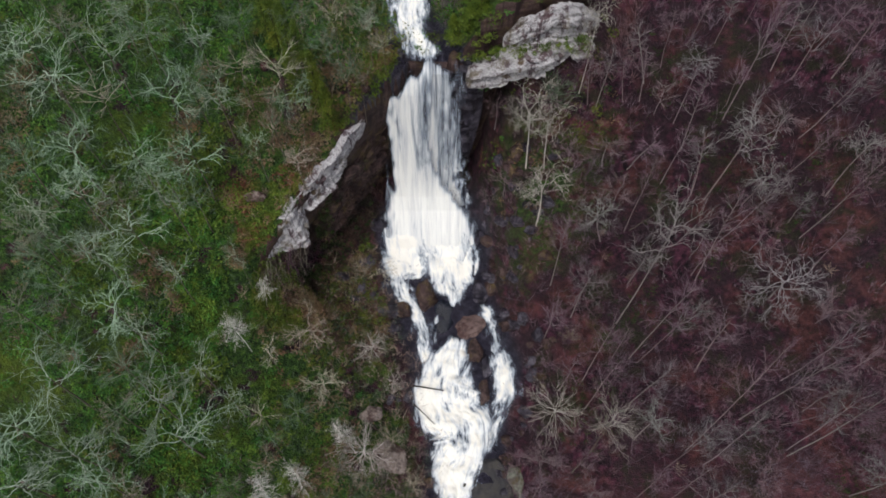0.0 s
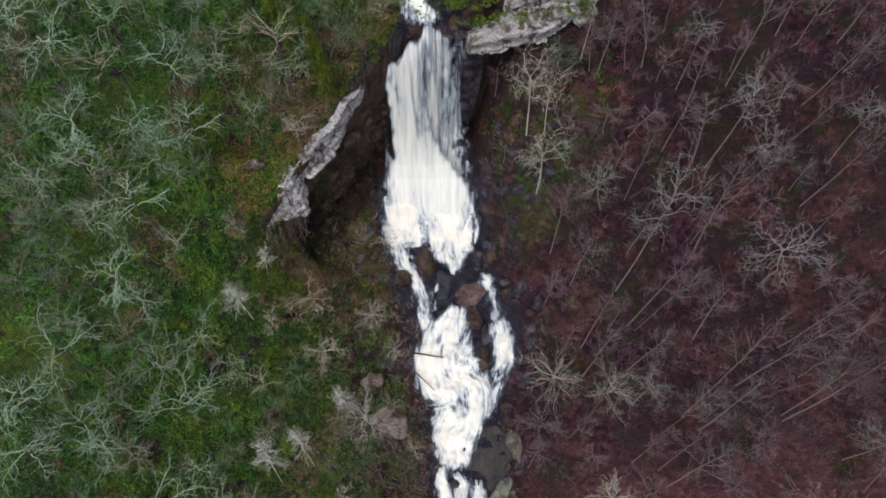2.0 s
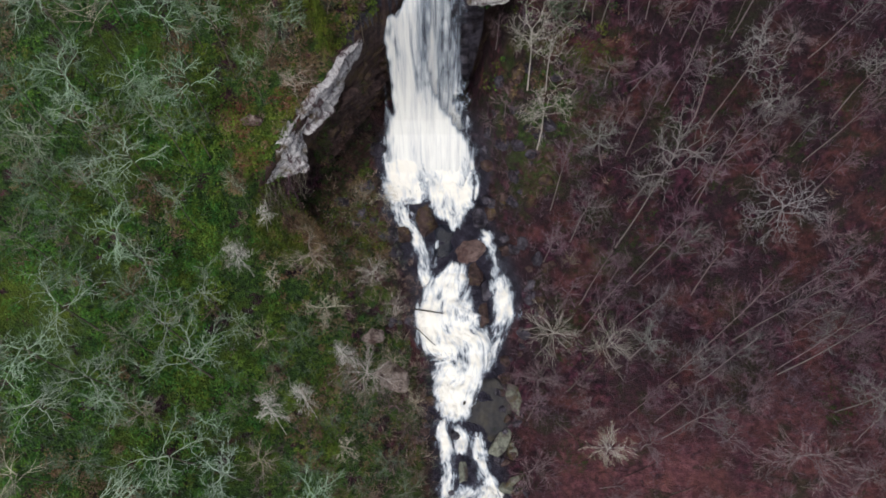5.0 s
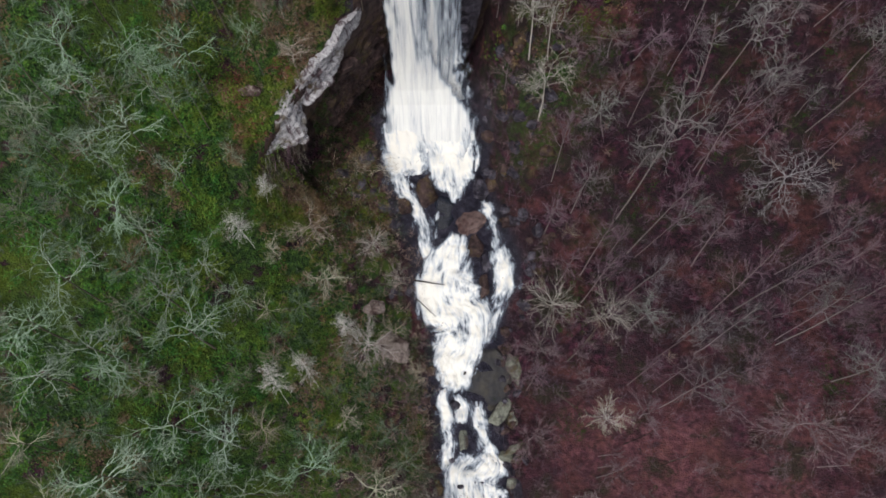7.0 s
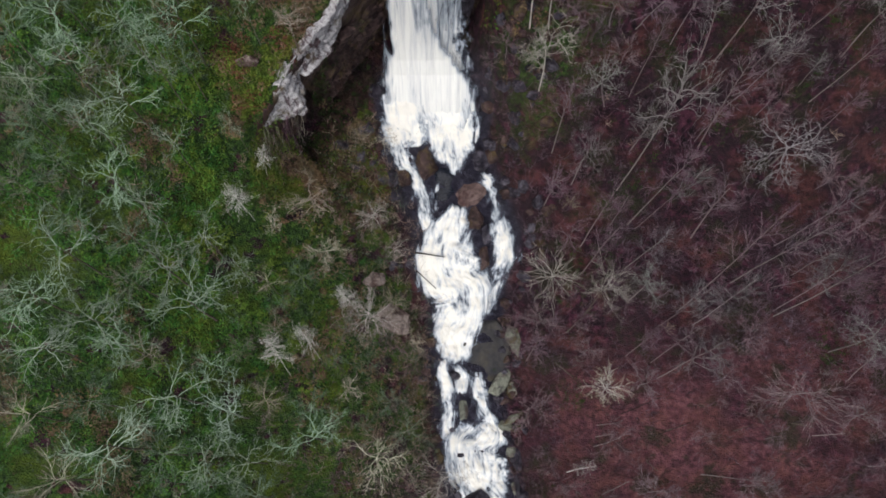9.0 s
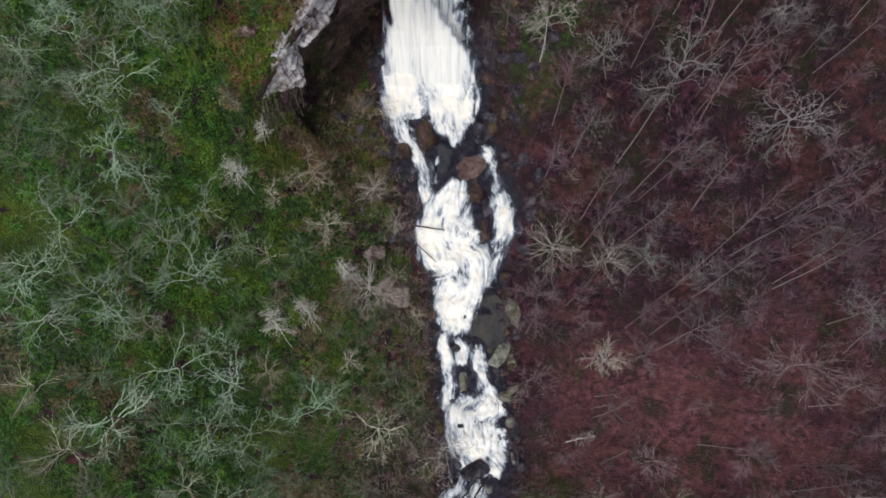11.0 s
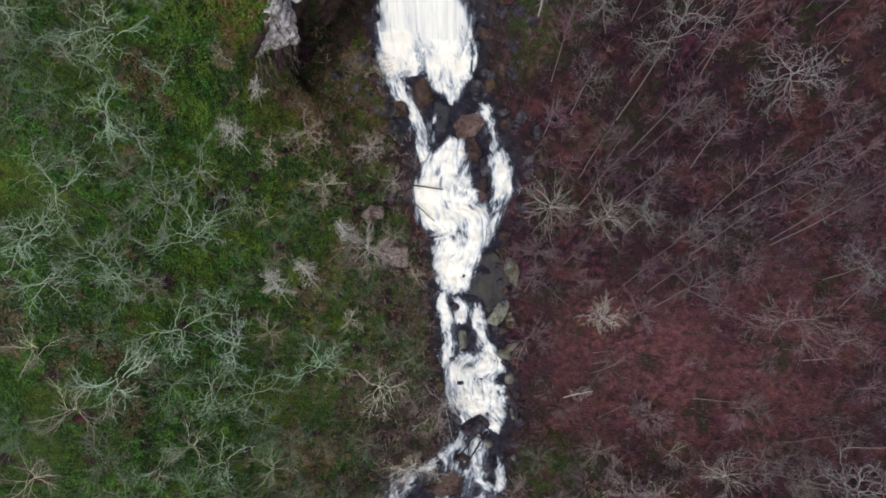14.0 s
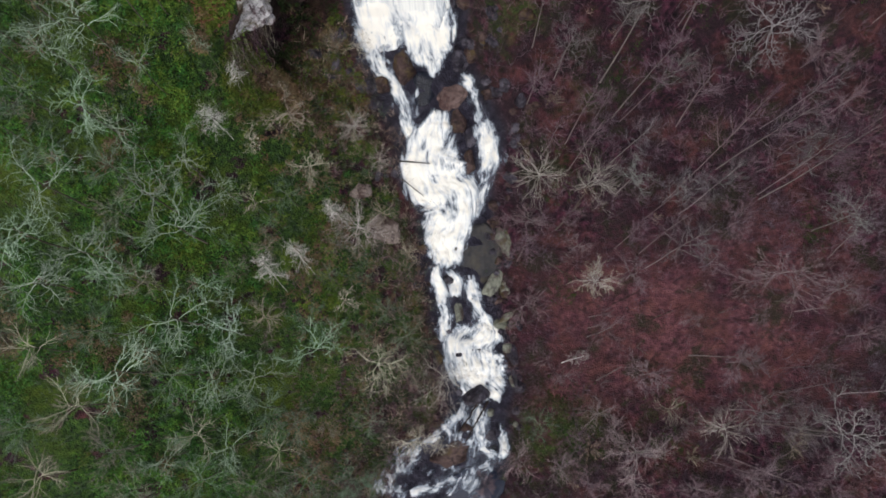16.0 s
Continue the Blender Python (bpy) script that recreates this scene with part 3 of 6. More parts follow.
EAST_LOBE = [(0.6, 43.9, 6.4, 0.8), (0.7, 42.6, 6.6, 0.95), (0.9, 40.8, 7.1, 0.95), (1.2, 39.1, 5.8, 0.90), (1.5, 38.0, 4.2, 0.85), (1.6, 36.9, 2.0, 0.70), (1.5, 36.1, 1.3, 0.50)]
MIDDLE = [(1.7, 33.3, 2.3, 0.60), (1.7, 32.1, 3.3, 0.75), (1.4, 30.8, 4.5, 0.85), (0.9, 29.3, 5.9, 0.85), (0.5, 27.4, 7.9, 0.90), (0.6, 25.4, 8.3, 0.95), (1.2, 23.6, 8.0, 0.95), (2.5, 22.3, 7.7, 0.92),
    (2.6, 20.6, 6.9, 0.92), (2.2, 18.9, 6.5, 0.95), (1.5, 17.6, 5.3, 0.95), (1.1, 15.9, 4.8, 0.95), (1.0, 14.7, 4.0, 0.85), (0.4, 13.4, 2.3, 0.70)]
EAST_CHANNEL = [(4.8, 37.4, 1.3, 0.70), (5.2, 36.1, 1.4, 0.75), (6.1, 34.6, 1.6, 0.80), (6.5, 32.6, 1.5, 0.80), (6.8, 31.1, 2.4, 0.85), (7.2, 29.6, 2.8, 0.85), (7.7, 27.7, 2.9, 0.85), (7.6, 25.7, 3.3, 0.80),
    (7.2, 24.4, 3.1, 0.75), (6.6, 22.9, 2.4, 0.70), (5.8, 21.3, 2.3, 0.70), (5.0, 19.3, 2.2, 0.80)]
WEST_RIVULET = [(0.1, 14.8, 2.0, 0.85), (-0.1, 13.4, 1.8, 0.85), (0.2, 11.8, 1.9, 0.88), (0.6, 9.8, 2.0, 0.85), (0.8, 7.8, 2.2, 0.85), (0.4, 6.1, 2.4, 0.80), (0.6, 3.9, 2.0, 0.70)]
RING = [(1.6, 13.9, 2.6, 0.7), (2.2, 12.6, 3.2, 0.70), (2.4, 11.7, 2.8, 0.80), (2.4, 10.7, 2.3, 0.80), (2.3, 9.4, 1.3, 0.65)]
EAST_RIVULET = [(4.3, 13.2, 1.4, 0.60), (4.4, 11.8, 2.3, 0.80), (4.5, 9.9, 3.0, 0.90), (5.2, 8.1, 2.6, 0.95), (5.9, 6.4, 3.2, 0.95), (6.0, 5.1, 4.4, 0.95), (6.2, 3.5, 4.0, 0.95)]
CROSS = [(1.8, 7.1, 1.1, 0.65), (2.5, 5.7, 1.7, 0.70), (3.5, 4.5, 2.0, 0.75), (4.4, 3.5, 2.0, 0.70)]
RAPIDS = [(5.6, 7.2, 3.5, 0.85), (5.6, 5.6, 3.8, 0.85), (3.8, 3.9, 8.1, 0.80), (3.9, 2.6, 8.1, 0.75), (4.2, 1.2, 8.1, 0.85), (4.7, -0.2, 7.8, 0.90), (5.4, -1.7, 6.5, 0.90), (6.6, -3.1, 3.8, 0.75),
    (7.0, -4.1, 1.9, 0.50)]
WEST_ARM = [(1.6, -5.3, 2.2, 0.60), (0.6, -6.3, 2.4, 0.65), (-1.6, -7.3, 3.0, 0.66), (-4.3, -8.4, 3.6, 0.66), (-6.4, -10.2, 4.2, 0.70), (-7.8, -12.4, 4.8, 0.75), (-9.0, -15.0, 5.4, 0.75)]
EAST_ARM = [(3.5, -4.7, 1.5, 0.60), (4.0, -7.0, 1.7, 0.65), (4.5, -9.6, 1.9, 0.70), (6.5, -10.9, 2.2, 0.66), (4.8, -11.8, 2.3, 0.66), (1.6, -12.8, 2.2, 0.66), (-1.8, -13.7, 2.4, 0.64), (-5.7, -14.6, 2.6, 0.66)]
SPLIT = [(2.6, -5.0, 1.2, 0.50), (2.9, -6.9, 1.4, 0.55), (2.0, -7.9, 1.1, 0.45)]
EAST_EDGE = [(6.9, -5.6, 1.1, 0.50), (7.1, -7.5, 1.7, 0.60), (7.2, -9.7, 2.0, 0.60), (6.5, -11.1, 1.9, 0.55)]

channel("splash_fan", FAN, falls, "thick foam at the foot of the falls", 4, 0.55, 0.3, SPLASH, 0.14, 2.6, 0.10, 0.5, False, 0.0, 2.2)
channel("west_lobe", WEST_LOBE, falls, "white water spilling down a side ledge", 5, 0.45)
channel("east_lobe", EAST_LOBE, falls, "white water ending above a red slab", 6, 0.5)
channel("main_cascade", MIDDLE, falls, "broad white cascade over ledges", 7, 0.62, 0.35)
channel("east_channel", EAST_CHANNEL, falls, "narrow white channel past dark rock", 8)
channel("rivulet", WEST_RIVULET, falls, "narrow foaming rivulet", 9)
channel("rivulet", RING, falls, "foam ring round a dark rock", 10)
channel("rivulet", EAST_RIVULET, falls, "white rivulet past a pale slab", 11)
channel("rivulet", CROSS, falls, "white rivulet crossing the rapids", 12)
channel("rapids", RAPIDS, falls, "white rapids above the big boulder", 13, 0.35, 0.35, None, 0.14, 2.2, -0.06)
channel("rivulet", WEST_ARM, falls, "western arm of the divided stream", 14, 0.3, 0.3, None, 0.14, 1.8, -0.36)
channel("rivulet", EAST_ARM, falls, "eastern arm of the divided stream", 15, 0.3, 0.3, None, 0.14, 1.8, -0.14)
channel("rivulet", SPLIT, falls, "thin water under the logs", 16)
channel("rivulet", EAST_EDGE, falls, "thin water along the east bank", 17)
channel("slab_bed", [(5.4, 19.6, 1.6, 0.6), (5.8, 18.2, 3.2, 0.6), (5.9, 16.8, 4.6, 0.6), (5.4, 15.2, 5.6, 0.6), (5.0, 13.6, 4.6, 0.6), (4.2, 12.4, 2.4, 0.6)], falls, "smooth grey-brown slab under a film of water", 18, 0.55, 0.12, SLAB, 0.14, 0.8, 0.0, 0.0, True)
channel("rivulet", [(-0.5, 35.9, 0.5, 0.55), (-0.7, 34.5, 0.6, 0.65), (-0.9, 33.1, 0.5, 0.6), (-0.9, 31.6, 0.8, 0.6)], falls, "thin white thread between dark ledges", 21)
channel("rivulet", [(3.8, 44.0, 0.9, 0.5), (4.3, 42.6, 1.3, 0.6), (4.4, 41.4, 1.2, 0.6), (4.0, 39.8, 0.9, 0.5)], falls, "lacy water splashing over a side block", 22, 0.6)
channel("rivulet", [(2.0, -2.6, 1.4, 0.6), (2.2, -4.0, 1.5, 0.75), (1.6, -5.0, 1.6, 0.72), (0.4, -5.9, 1.6, 0.7), (-1.2, -6.6, 1.8, 0.66)], falls, "white water slipping past the big boulder", 23)
channel("rivulet", [(4.9, -3.2, 1.0, 0.5), (4.0, -4.6, 1.3, 0.75), (4.1, -5.8, 1.2, 0.7), (3.7, -7.0, 1.3, 0.7), (3.9, -8.6, 1.4, 0.75), (4.7, -9.9, 1.5, 0.7)], falls, "white water under the leaning logs", 24)
channel("rivulet", [(2.9, -4.2, 0.9, 0.6), (2.6, -5.6, 1.0, 0.62), (2.4, -6.8, 0.8, 0.5)], falls, "thin water between the leaning logs", 25)
channel("riffle", [(3.4, -3.4, 4.5, 0.42), (3.2, -5.4, 7.0, 0.42), (2.8, -7.6, 8.5, 0.36), (2.0, -10.0, 9.0, 0.24), (1.0, -12.6, 9.5, 0.28), (-1.5, -15.0, 10.0, 0.26)], falls, "shallow broken water over stones below the boulder", 26, 0.22, 0.25, None, 0.14, 2.4, 0.0)
channel("lower_pool", [(6.0, -12.4, 3.0, 0.6), (3.5, -14.6, 5.0, 0.6), (0.0, -17.0, 6.0, 0.6), (-5.0, -21.0, 7.0, 0.6), (-9.0, -26.0, 7.0, 0.6)], falls, "dark blue pool below the rapids", 19, 0.35, 0.03, POOL, 0.14, 0.8, 0.0, 0.0, True)
channel("ledge_pool", [(1.0, 37.4, 2.4, 0.6), (0.2, 36.0, 2.6, 0.6), (0.0, 34.2, 2.0, 0.6), (0.2, 32.6, 1.4, 0.6)], falls, "clear dark water between ledges", 20, 0.3, 0.03, LEDGE_POOL, 0.14, 0.8, 0.0, 0.0, True)


# ---- cliffs ----
def cliff_face(name, lip, tall, back, seed, label, lean=0.15, material=None, taper=3.0, first=3.0, fine=0.16, dip=0.0):
    """A layered rock face below a lip given as (x, y, z) points, with its top running back into the slope."""
    lip = np.array(lip, float)
    run = np.concatenate([[0], np.cumsum(np.hypot(np.diff(lip[:, 0]), np.diff(lip[:, 1])))])
    s = np.arange(0, run[-1], fine)
    px, py, pz = (np.interp(s, run, lip[:, k]) for k in range(3))
    tx, ty = np.gradient(px), np.gradient(py)
    for _ in range(14):
        tx, ty = (np.convolve(np.pad(a, 2, "edge"), np.ones(5) / 5, "valid") for a in (tx, ty))
    size = np.hypot(tx, ty)
    ox, oy = ty / size, -tx / size
    high_rows = int(tall / fine)
    v = np.concatenate([np.linspace(-tall, 0, high_rows), np.zeros(12)])
    b = np.concatenate([np.zeros(high_rows), np.linspace(0.1, back, 12)])
    verts = np.zeros((len(s), len(v), 3))
    for i in range(len(s)):
        end = min(1.0, s[i] / first, (run[-1] - s[i]) / taper) ** 0.6
        for j in range(len(v)):
            h = v[j] * (0.25 + 0.75 * end) * (0.92 + 0.25 * noise.noise(Vector((s[i] * 0.35, seed + 21, 0))))
            p = Vector((s[i] * 0.5, seed, h * 1.0))
            wave = noise.noise(Vector((s[i] * 0.10, seed + 7, h * 0.12)))
            layer = h * 1.9 + 0.9 * wave + 0.10 * s[i] * dip
            tier = math.floor(layer)
            slot = min(layer - tier, 1 - layer + tier)
            ledge = noise.cell(Vector((math.floor(s[i] * 0.16 + 0.3 * tier) * 0.7 + 0.2, seed, tier + 0.5)))
            block = noise.cell(Vector((s[i] * 0.55 + tier * 0.37, seed, tier + 0.5)))
            chip = noise.cell(Vector((s[i] * 1.5 + tier * 0.6, seed + 2, math.floor(layer * 2) + 0.5)))
            o = 0.42 * ledge + 0.24 * block + 0.10 * chip + 0.20 * noise.noise(p * 0.5) + 0.07 * noise.fractal(p * 3.5, 0.9, 2.1, 4) - 0.20 * max(0.0, 0.14 - slot) / 0.14 + lean * (-h)
            o -= 0.35 * max(0.0, -h - tall * 0.6)
            o = o * end - (1 - end) * 0.8 - b[j]
            if b[j] > 0:
                o += 0.2
            z = pz[i] + 0.5 * noise.noise(Vector((s[i] * 0.45, seed + 31, 0))) + h + (0.12 * b[j] if b[j] else 0) + 0.25 * noise.fractal(Vector((s[i] * 0.6, seed + 11, b[j])), 1.0, 2.0, 3) - (1 - end) * 0.8
            verts[i, j] = (px[i] + ox[i] * o, py[i] + oy[i] * o, z)
    me = mesh_of(name, verts.reshape(-1, 3), [grid_faces(len(s), len(v))], material or CLIFF, False)
    return tagged(new(name, me), label, "cliff", kind="structure")


cliff_face("cliff_1", [(-17.6, 33.4, 31.0), (-16.9, 34.8, 32.0), (-15.7, 36.2, 33.0), (-14.0, 38.4, 34.0)], 6.2, 1.4, 1.0, "pale grey broken rock face at the end of the bowl", 0.48, None, 3.0, 6.0, fine=0.10, dip=1.5)
cliff_face("cliff_2", [(-14.8, 37.4, 33.6), (-13.0, 39.6, 34.6), (-10.6, 42.6, 36.0), (-8.8, 44.9, 36.8), (-7.4, 46.6, 37.4)], 3.8, 1.0, 5.0, "pale rock rim with layered dark strata beneath", 0.2, None, 5.0, fine=0.10, dip=1.5)
# part of the rim's shade on this wall is in its rock colour
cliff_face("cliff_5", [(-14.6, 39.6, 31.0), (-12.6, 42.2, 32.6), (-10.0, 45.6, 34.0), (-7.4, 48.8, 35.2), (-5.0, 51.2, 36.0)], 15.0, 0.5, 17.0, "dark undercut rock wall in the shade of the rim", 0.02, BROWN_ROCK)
cliff_face("cliff_6", [(-7.0, 50.6, 39.0), (-4.0, 50.9, 39.4), (0.0, 51.0, 39.8), (2.6, 50.6, 40.2), (4.6, 50.8, 39.6)], 20.0, 0.6, 21.0, "dark wet headwall behind the falling water", 0.05, DARK_ROCK)
cliff_face("cliff_3", [(2.2, 49.4, 39.2), (5.0, 49.0, 39.9), (8.5, 49.4, 40.8), (11.5, 50.2, 41.3), (13.5, 51.0, 41.4)], 2.3, 3.0, 9.0, "overhanging grey rock ledge beside the falls", 0.05, None, 3.0, 0.8, fine=0.10, dip=1.2)
cliff_face("cliff_4", [(6.0, 51.3, 42.6), (7.4, 51.2, 43.8), (8.6, 51.3, 44.4), (10.6, 51.7, 45.2), (12.6, 52.2, 45.2), (14.6, 53.0, 44.2), (17.4, 54.4, 42.6)], 4.4, 0.8, 13.0, "weathered blue-grey cliff with dark red seeps", 0.1, None, 3.0, 2.0, fine=0.10, dip=0.5)
cliff_face("cliff_9", [(12.6, 51.8, 42.2), (14.4, 52.0, 42.0), (16.6, 52.8, 41.4)], 2.4, 1.0, 33.0, "low mossy rock step in brush", 0.3, None, 1.6, 1.2, fine=0.10, dip=0.5)


# ---- rocks ----
def rock_mesh(name, seed, material):
    """An angular boulder: the hull of scattered points, its faces split and roughened."""
    rng = random.Random(seed)
    bm = bmesh.new()
    for k in range(16):
        up, ang = 1 - (k + 0.5) / 8, k * 2.4
        d = (Vector((math.cos(ang) * math.sqrt(1 - up * up), math.sin(ang) * math.sqrt(1 - up * up), up)) + Vector((rng.gauss(0, 0.22), rng.gauss(0, 0.22), rng.gauss(0, 0.22)))).normalized()
        bm.verts.new(d * rng.uniform(0.82, 1.08))
    hull = bmesh.ops.convex_hull(bm, input=bm.verts)
    bmesh.ops.delete(bm, geom=[g for g in hull["geom_interior"] if isinstance(g, bmesh.types.BMVert)], context="VERTS")
    bmesh.ops.bevel(bm, geom=list(bm.edges), offset=0.05, segments=1, affect="EDGES")
    bmesh.ops.triangulate(bm, faces=bm.faces)
    bmesh.ops.subdivide_edges(bm, edges=[e for e in bm.edges if e.calc_length() > 0.3], cuts=2, use_grid_fill=True)
    bmesh.ops.triangulate(bm, faces=bm.faces)
    off = Vector((rng.uniform(0, 50), rng.uniform(0, 50), rng.uniform(0, 50)))
    for v in bm.verts:
        v.co += v.co.normalized() * (noise.noise(v.co * 1.3 + off) * 0.20 + noise.fractal(v.co * 2.6 + off, 0.9, 2.0, 4) * 0.085)
    me = bpy.data.meshes.new(name)
    bm.to_mesh(me)
    bm.free()
    me.materials.append(material)
    return me


DARK_ROCKS = [rock_mesh("rock", 10 + i, DARK_ROCK) for i in range(4)]
BROWN_ROCKS = [rock_mesh("rock", 30 + i, BROWN_ROCK) for i in range(3)]
RED_ROCKS = [rock_mesh("rock", 40 + i, RED_ROCK) for i in range(2)]
PALE_ROCKS = [rock_mesh("rock", 50 + i, PALE_ROCK) for i in range(3)]


def put_rock(name, me, x, y, z, sx, sy, sz, turn, label, tip=0.0):
    ob = new(name, me)
    ob.matrix_world = pose(x, y, z, tip, 0, turn) @ Matrix.Diagonal((sx, sy, sz, 1))
    return tagged(ob, label, "rock", "rocks in the stream")


put_rock("boulder", BROWN_ROCKS[0], -2.1, 37.9, 12.9, 1.45, 2.7, 1.5, 14, "dark wedge-shaped boulder splitting the cascade", 8)
put_rock("boulder", DARK_ROCKS[1], -4.1, 38.2, 13.4, 0.4, 0.5, 0.5, 0, "small dark rock in white water")
put_rock("boulder", BROWN_ROCKS[1], -5.2, 36.1, 12.3, 1.5, 1.3, 1.0, -35, "reddish brown boulder at the cascade edge")
put_rock("rock_slab", RED_ROCKS[0], 3.6, 34.1, 11.6, 2.3, 2.2, 0.9, 24, "flat red-brown slab between two channels", 8)
put_rock("rock_slab", BROWN_ROCKS[1], 4.0, 31.4, 10.5, 1.1, 2.3, 0.9, 12, "dark red rock below a flat slab")
put_rock("rock_slab", DARK_ROCKS[1], 5.0, 38.4, 13.5, 1.8, 2.1, 1.0, -10, "grey wet slab beside the cascade")
put_rock("boulder", DARK_ROCKS[2], 5.4, 29.4, 9.8, 1.0, 1.8, 0.9, 8, "dark rock rib between channels")
put_rock("boulder", BROWN_ROCKS[0], 5.3, 26.6, 8.8, 0.7, 2.3, 0.8, 0, "brown rock rib between channels")
put_rock("boulder", DARK_ROCKS[3], 4.0, 46.6, 17.9, 1.6, 1.5, 1.7, 30, "dark boulder beside the foot of the falls")
put_rock("boulder", DARK_ROCKS[0], -8.3, 45.4, 17.6, 1.1, 1.4, 1.5, 60, "dark wet boulder at the foot of the falls")
put_rock("boulder", DARK_ROCKS[2], 5.2, 44.0, 17.0, 1.4, 1.3, 1.1, 75, "dark wet boulder beside the splash")
put_rock("boulder", BROWN_ROCKS[2], 1.1, 50.9, 39.6, 0.9, 1.0, 1.6, 10, "red-brown rock dividing water at the lip")
put_rock("boulder", DARK_ROCKS[3], -2.6, 52.1, 40.4, 0.9, 0.9, 1.0, 0, "small dark rock above the lip")
put_rock("boulder", DARK_ROCKS[1], -4.2, 51.6, 40.0, 0.9, 0.9, 1.0, 50, "small dark rock above the lip")
put_rock("rock_slab", PALE_ROCKS[0], 8.9, 16.8, 5.7, 1.1, 2.3, 0.8, 10, "textured grey-green rock on the bank")
put_rock("rock_slab", PALE_ROCKS[1], 7.3, 11.8, 3.5, 1.25, 2.5, 0.6, -30, "pale green lichen-covered slab on the bank", 5)
put_rock("boulder", PALE_ROCKS[2], 8.7, 10.7, 3.0, 0.7, 1.3, 0.7, 20, "grey rock on the bank")
put_rock("rock_slab", PALE_ROCKS[0], 8.6, 7.1, 2.2, 0.5, 1.5, 0.5, -58, "pale slanting slab at the water edge")
put_rock("boulder", DARK_ROCKS[1], 1.6, 12.5, 3.5, 0.95, 0.75, 0.8, 0, "round dark rock parting the rapids")
put_rock("boulder", PALE_ROCKS[1], 2.5, 8.4, 2.3, 0.8, 1.7, 0.7, 5, "low mossy rock in the rapids")
put_rock("boulder", DARK_ROCKS[2], 1.4, 5.7, 1.5, 0.9, 1.3, 0.7, 20, "dark slab in the rapids")
put_rock("boulder", DARK_ROCKS[0], 2.2, 2.9, 0.8, 0.75, 0.45, 0.5, 15, "dark rock awash in the rapids")
put_rock("boulder", DARK_ROCKS[0], 4.1, -2.5, 0.2, 2.2, 1.4, 1.4, 32, "large dark boulder standing in the rapids")
put_rock("boulder", DARK_ROCKS[2], 3.6, 1.2, 0.45, 0.7, 0.4, 0.45, 70, "dark rock awash in the rapids")
put_rock("boulder", DARK_ROCKS[1], 2.0, -1.6, -0.3, 1.2, 0.9, 0.8, 40, "dark rock beside the big boulder")
put_rock("boulder", BROWN_ROCKS[1], 2.5, -6.6, -1.4, 0.8, 0.7, 0.7, 0, "brown rock below the boulder")
put_rock("boulder", BROWN_ROCKS[2], 0.4, -9.6, -2.1, 3.6, 2.1, 0.9, 20, "brown gravel bar with drifted leaves")
put_rock("boulder", DARK_ROCKS[2], 5.3, -7.8, -1.8, 1.6, 1.2, 0.7, 0, "low dark rock in the rapids")
put_rock("boulder", PALE_ROCKS[2], 5.6, -4.8, -0.9, 0.7, 0.8, 0.5, 0, "pale rock in shallow water")
put_rock("boulder", DARK_ROCKS[0], 9.2, 2.6, 0.9, 0.9, 2.0, 0.8, 0, "dark rock along the bank")
put_rock("boulder", DARK_ROCKS[1], 9.5, -0.6, 0.2, 0.9, 2.2, 0.7, 5, "dark rock along the bank")


# broken rock along both banks
for i in range(110):
    side = 1 if i % 7 < 5 else -1
    y = RNG.uniform(-8, 48)
    near_falls = float(smooth(20, 38, y))
    row = STREAM if y > 7.2 else LOWER
    ys = [r[0] for r in row][::-1]
    edge_x = float(np.interp(y, ys, [r[3 if side > 0 else 2] for r in row][::-1]))
    x = edge_x + side * (abs(RNG.normal(0, 1.3 + 1.2 * near_falls)) + 0.1)
    big = RNG.uniform(0.3, 0.8) + 0.5 * near_falls * RNG.uniform(0, 1)
    kinds = PALE_ROCKS if i % 14 == 0 and y < 20 else DARK_ROCKS + BROWN_ROCKS
    put_rock("bank_rock", kinds[int(RNG.integers(len(kinds)))], x, y, float(lie(x, y)) + 0.1 * big, big * RNG.uniform(0.8, 1.4), big * RNG.uniform(0.8, 1.5), big * RNG.uniform(0.6, 1.0), RNG.uniform(0, 360), "weathered rock lying on the stream bank", RNG.normal(0, 15))

# talus below the rock bowl
for i in range(90):
    east = i % 5 < 3
    x, y = (RNG.uniform(4.5, 12.5), RNG.uniform(37, 48)) if east else (RNG.uniform(-16, -8), RNG.uniform(36, 47))
    if float(bank(x, y)) < 0.4 or float(rim_gap(x, y)) > -0.5:
        continue
    big = 0.25 + 0.75 * RNG.uniform() ** 2.5
    kinds = DARK_ROCKS + BROWN_ROCKS
    put_rock("talus_rock", kinds[int(RNG.integers(len(kinds)))], x, y, float(lie(x, y)) + 0.15 * big, big * RNG.uniform(0.8, 1.5), big * RNG.uniform(0.8, 1.4), big * RNG.uniform(0.6, 0.9), RNG.uniform(0, 360), "dark angular talus rock below the cliff", RNG.normal(0, 18))


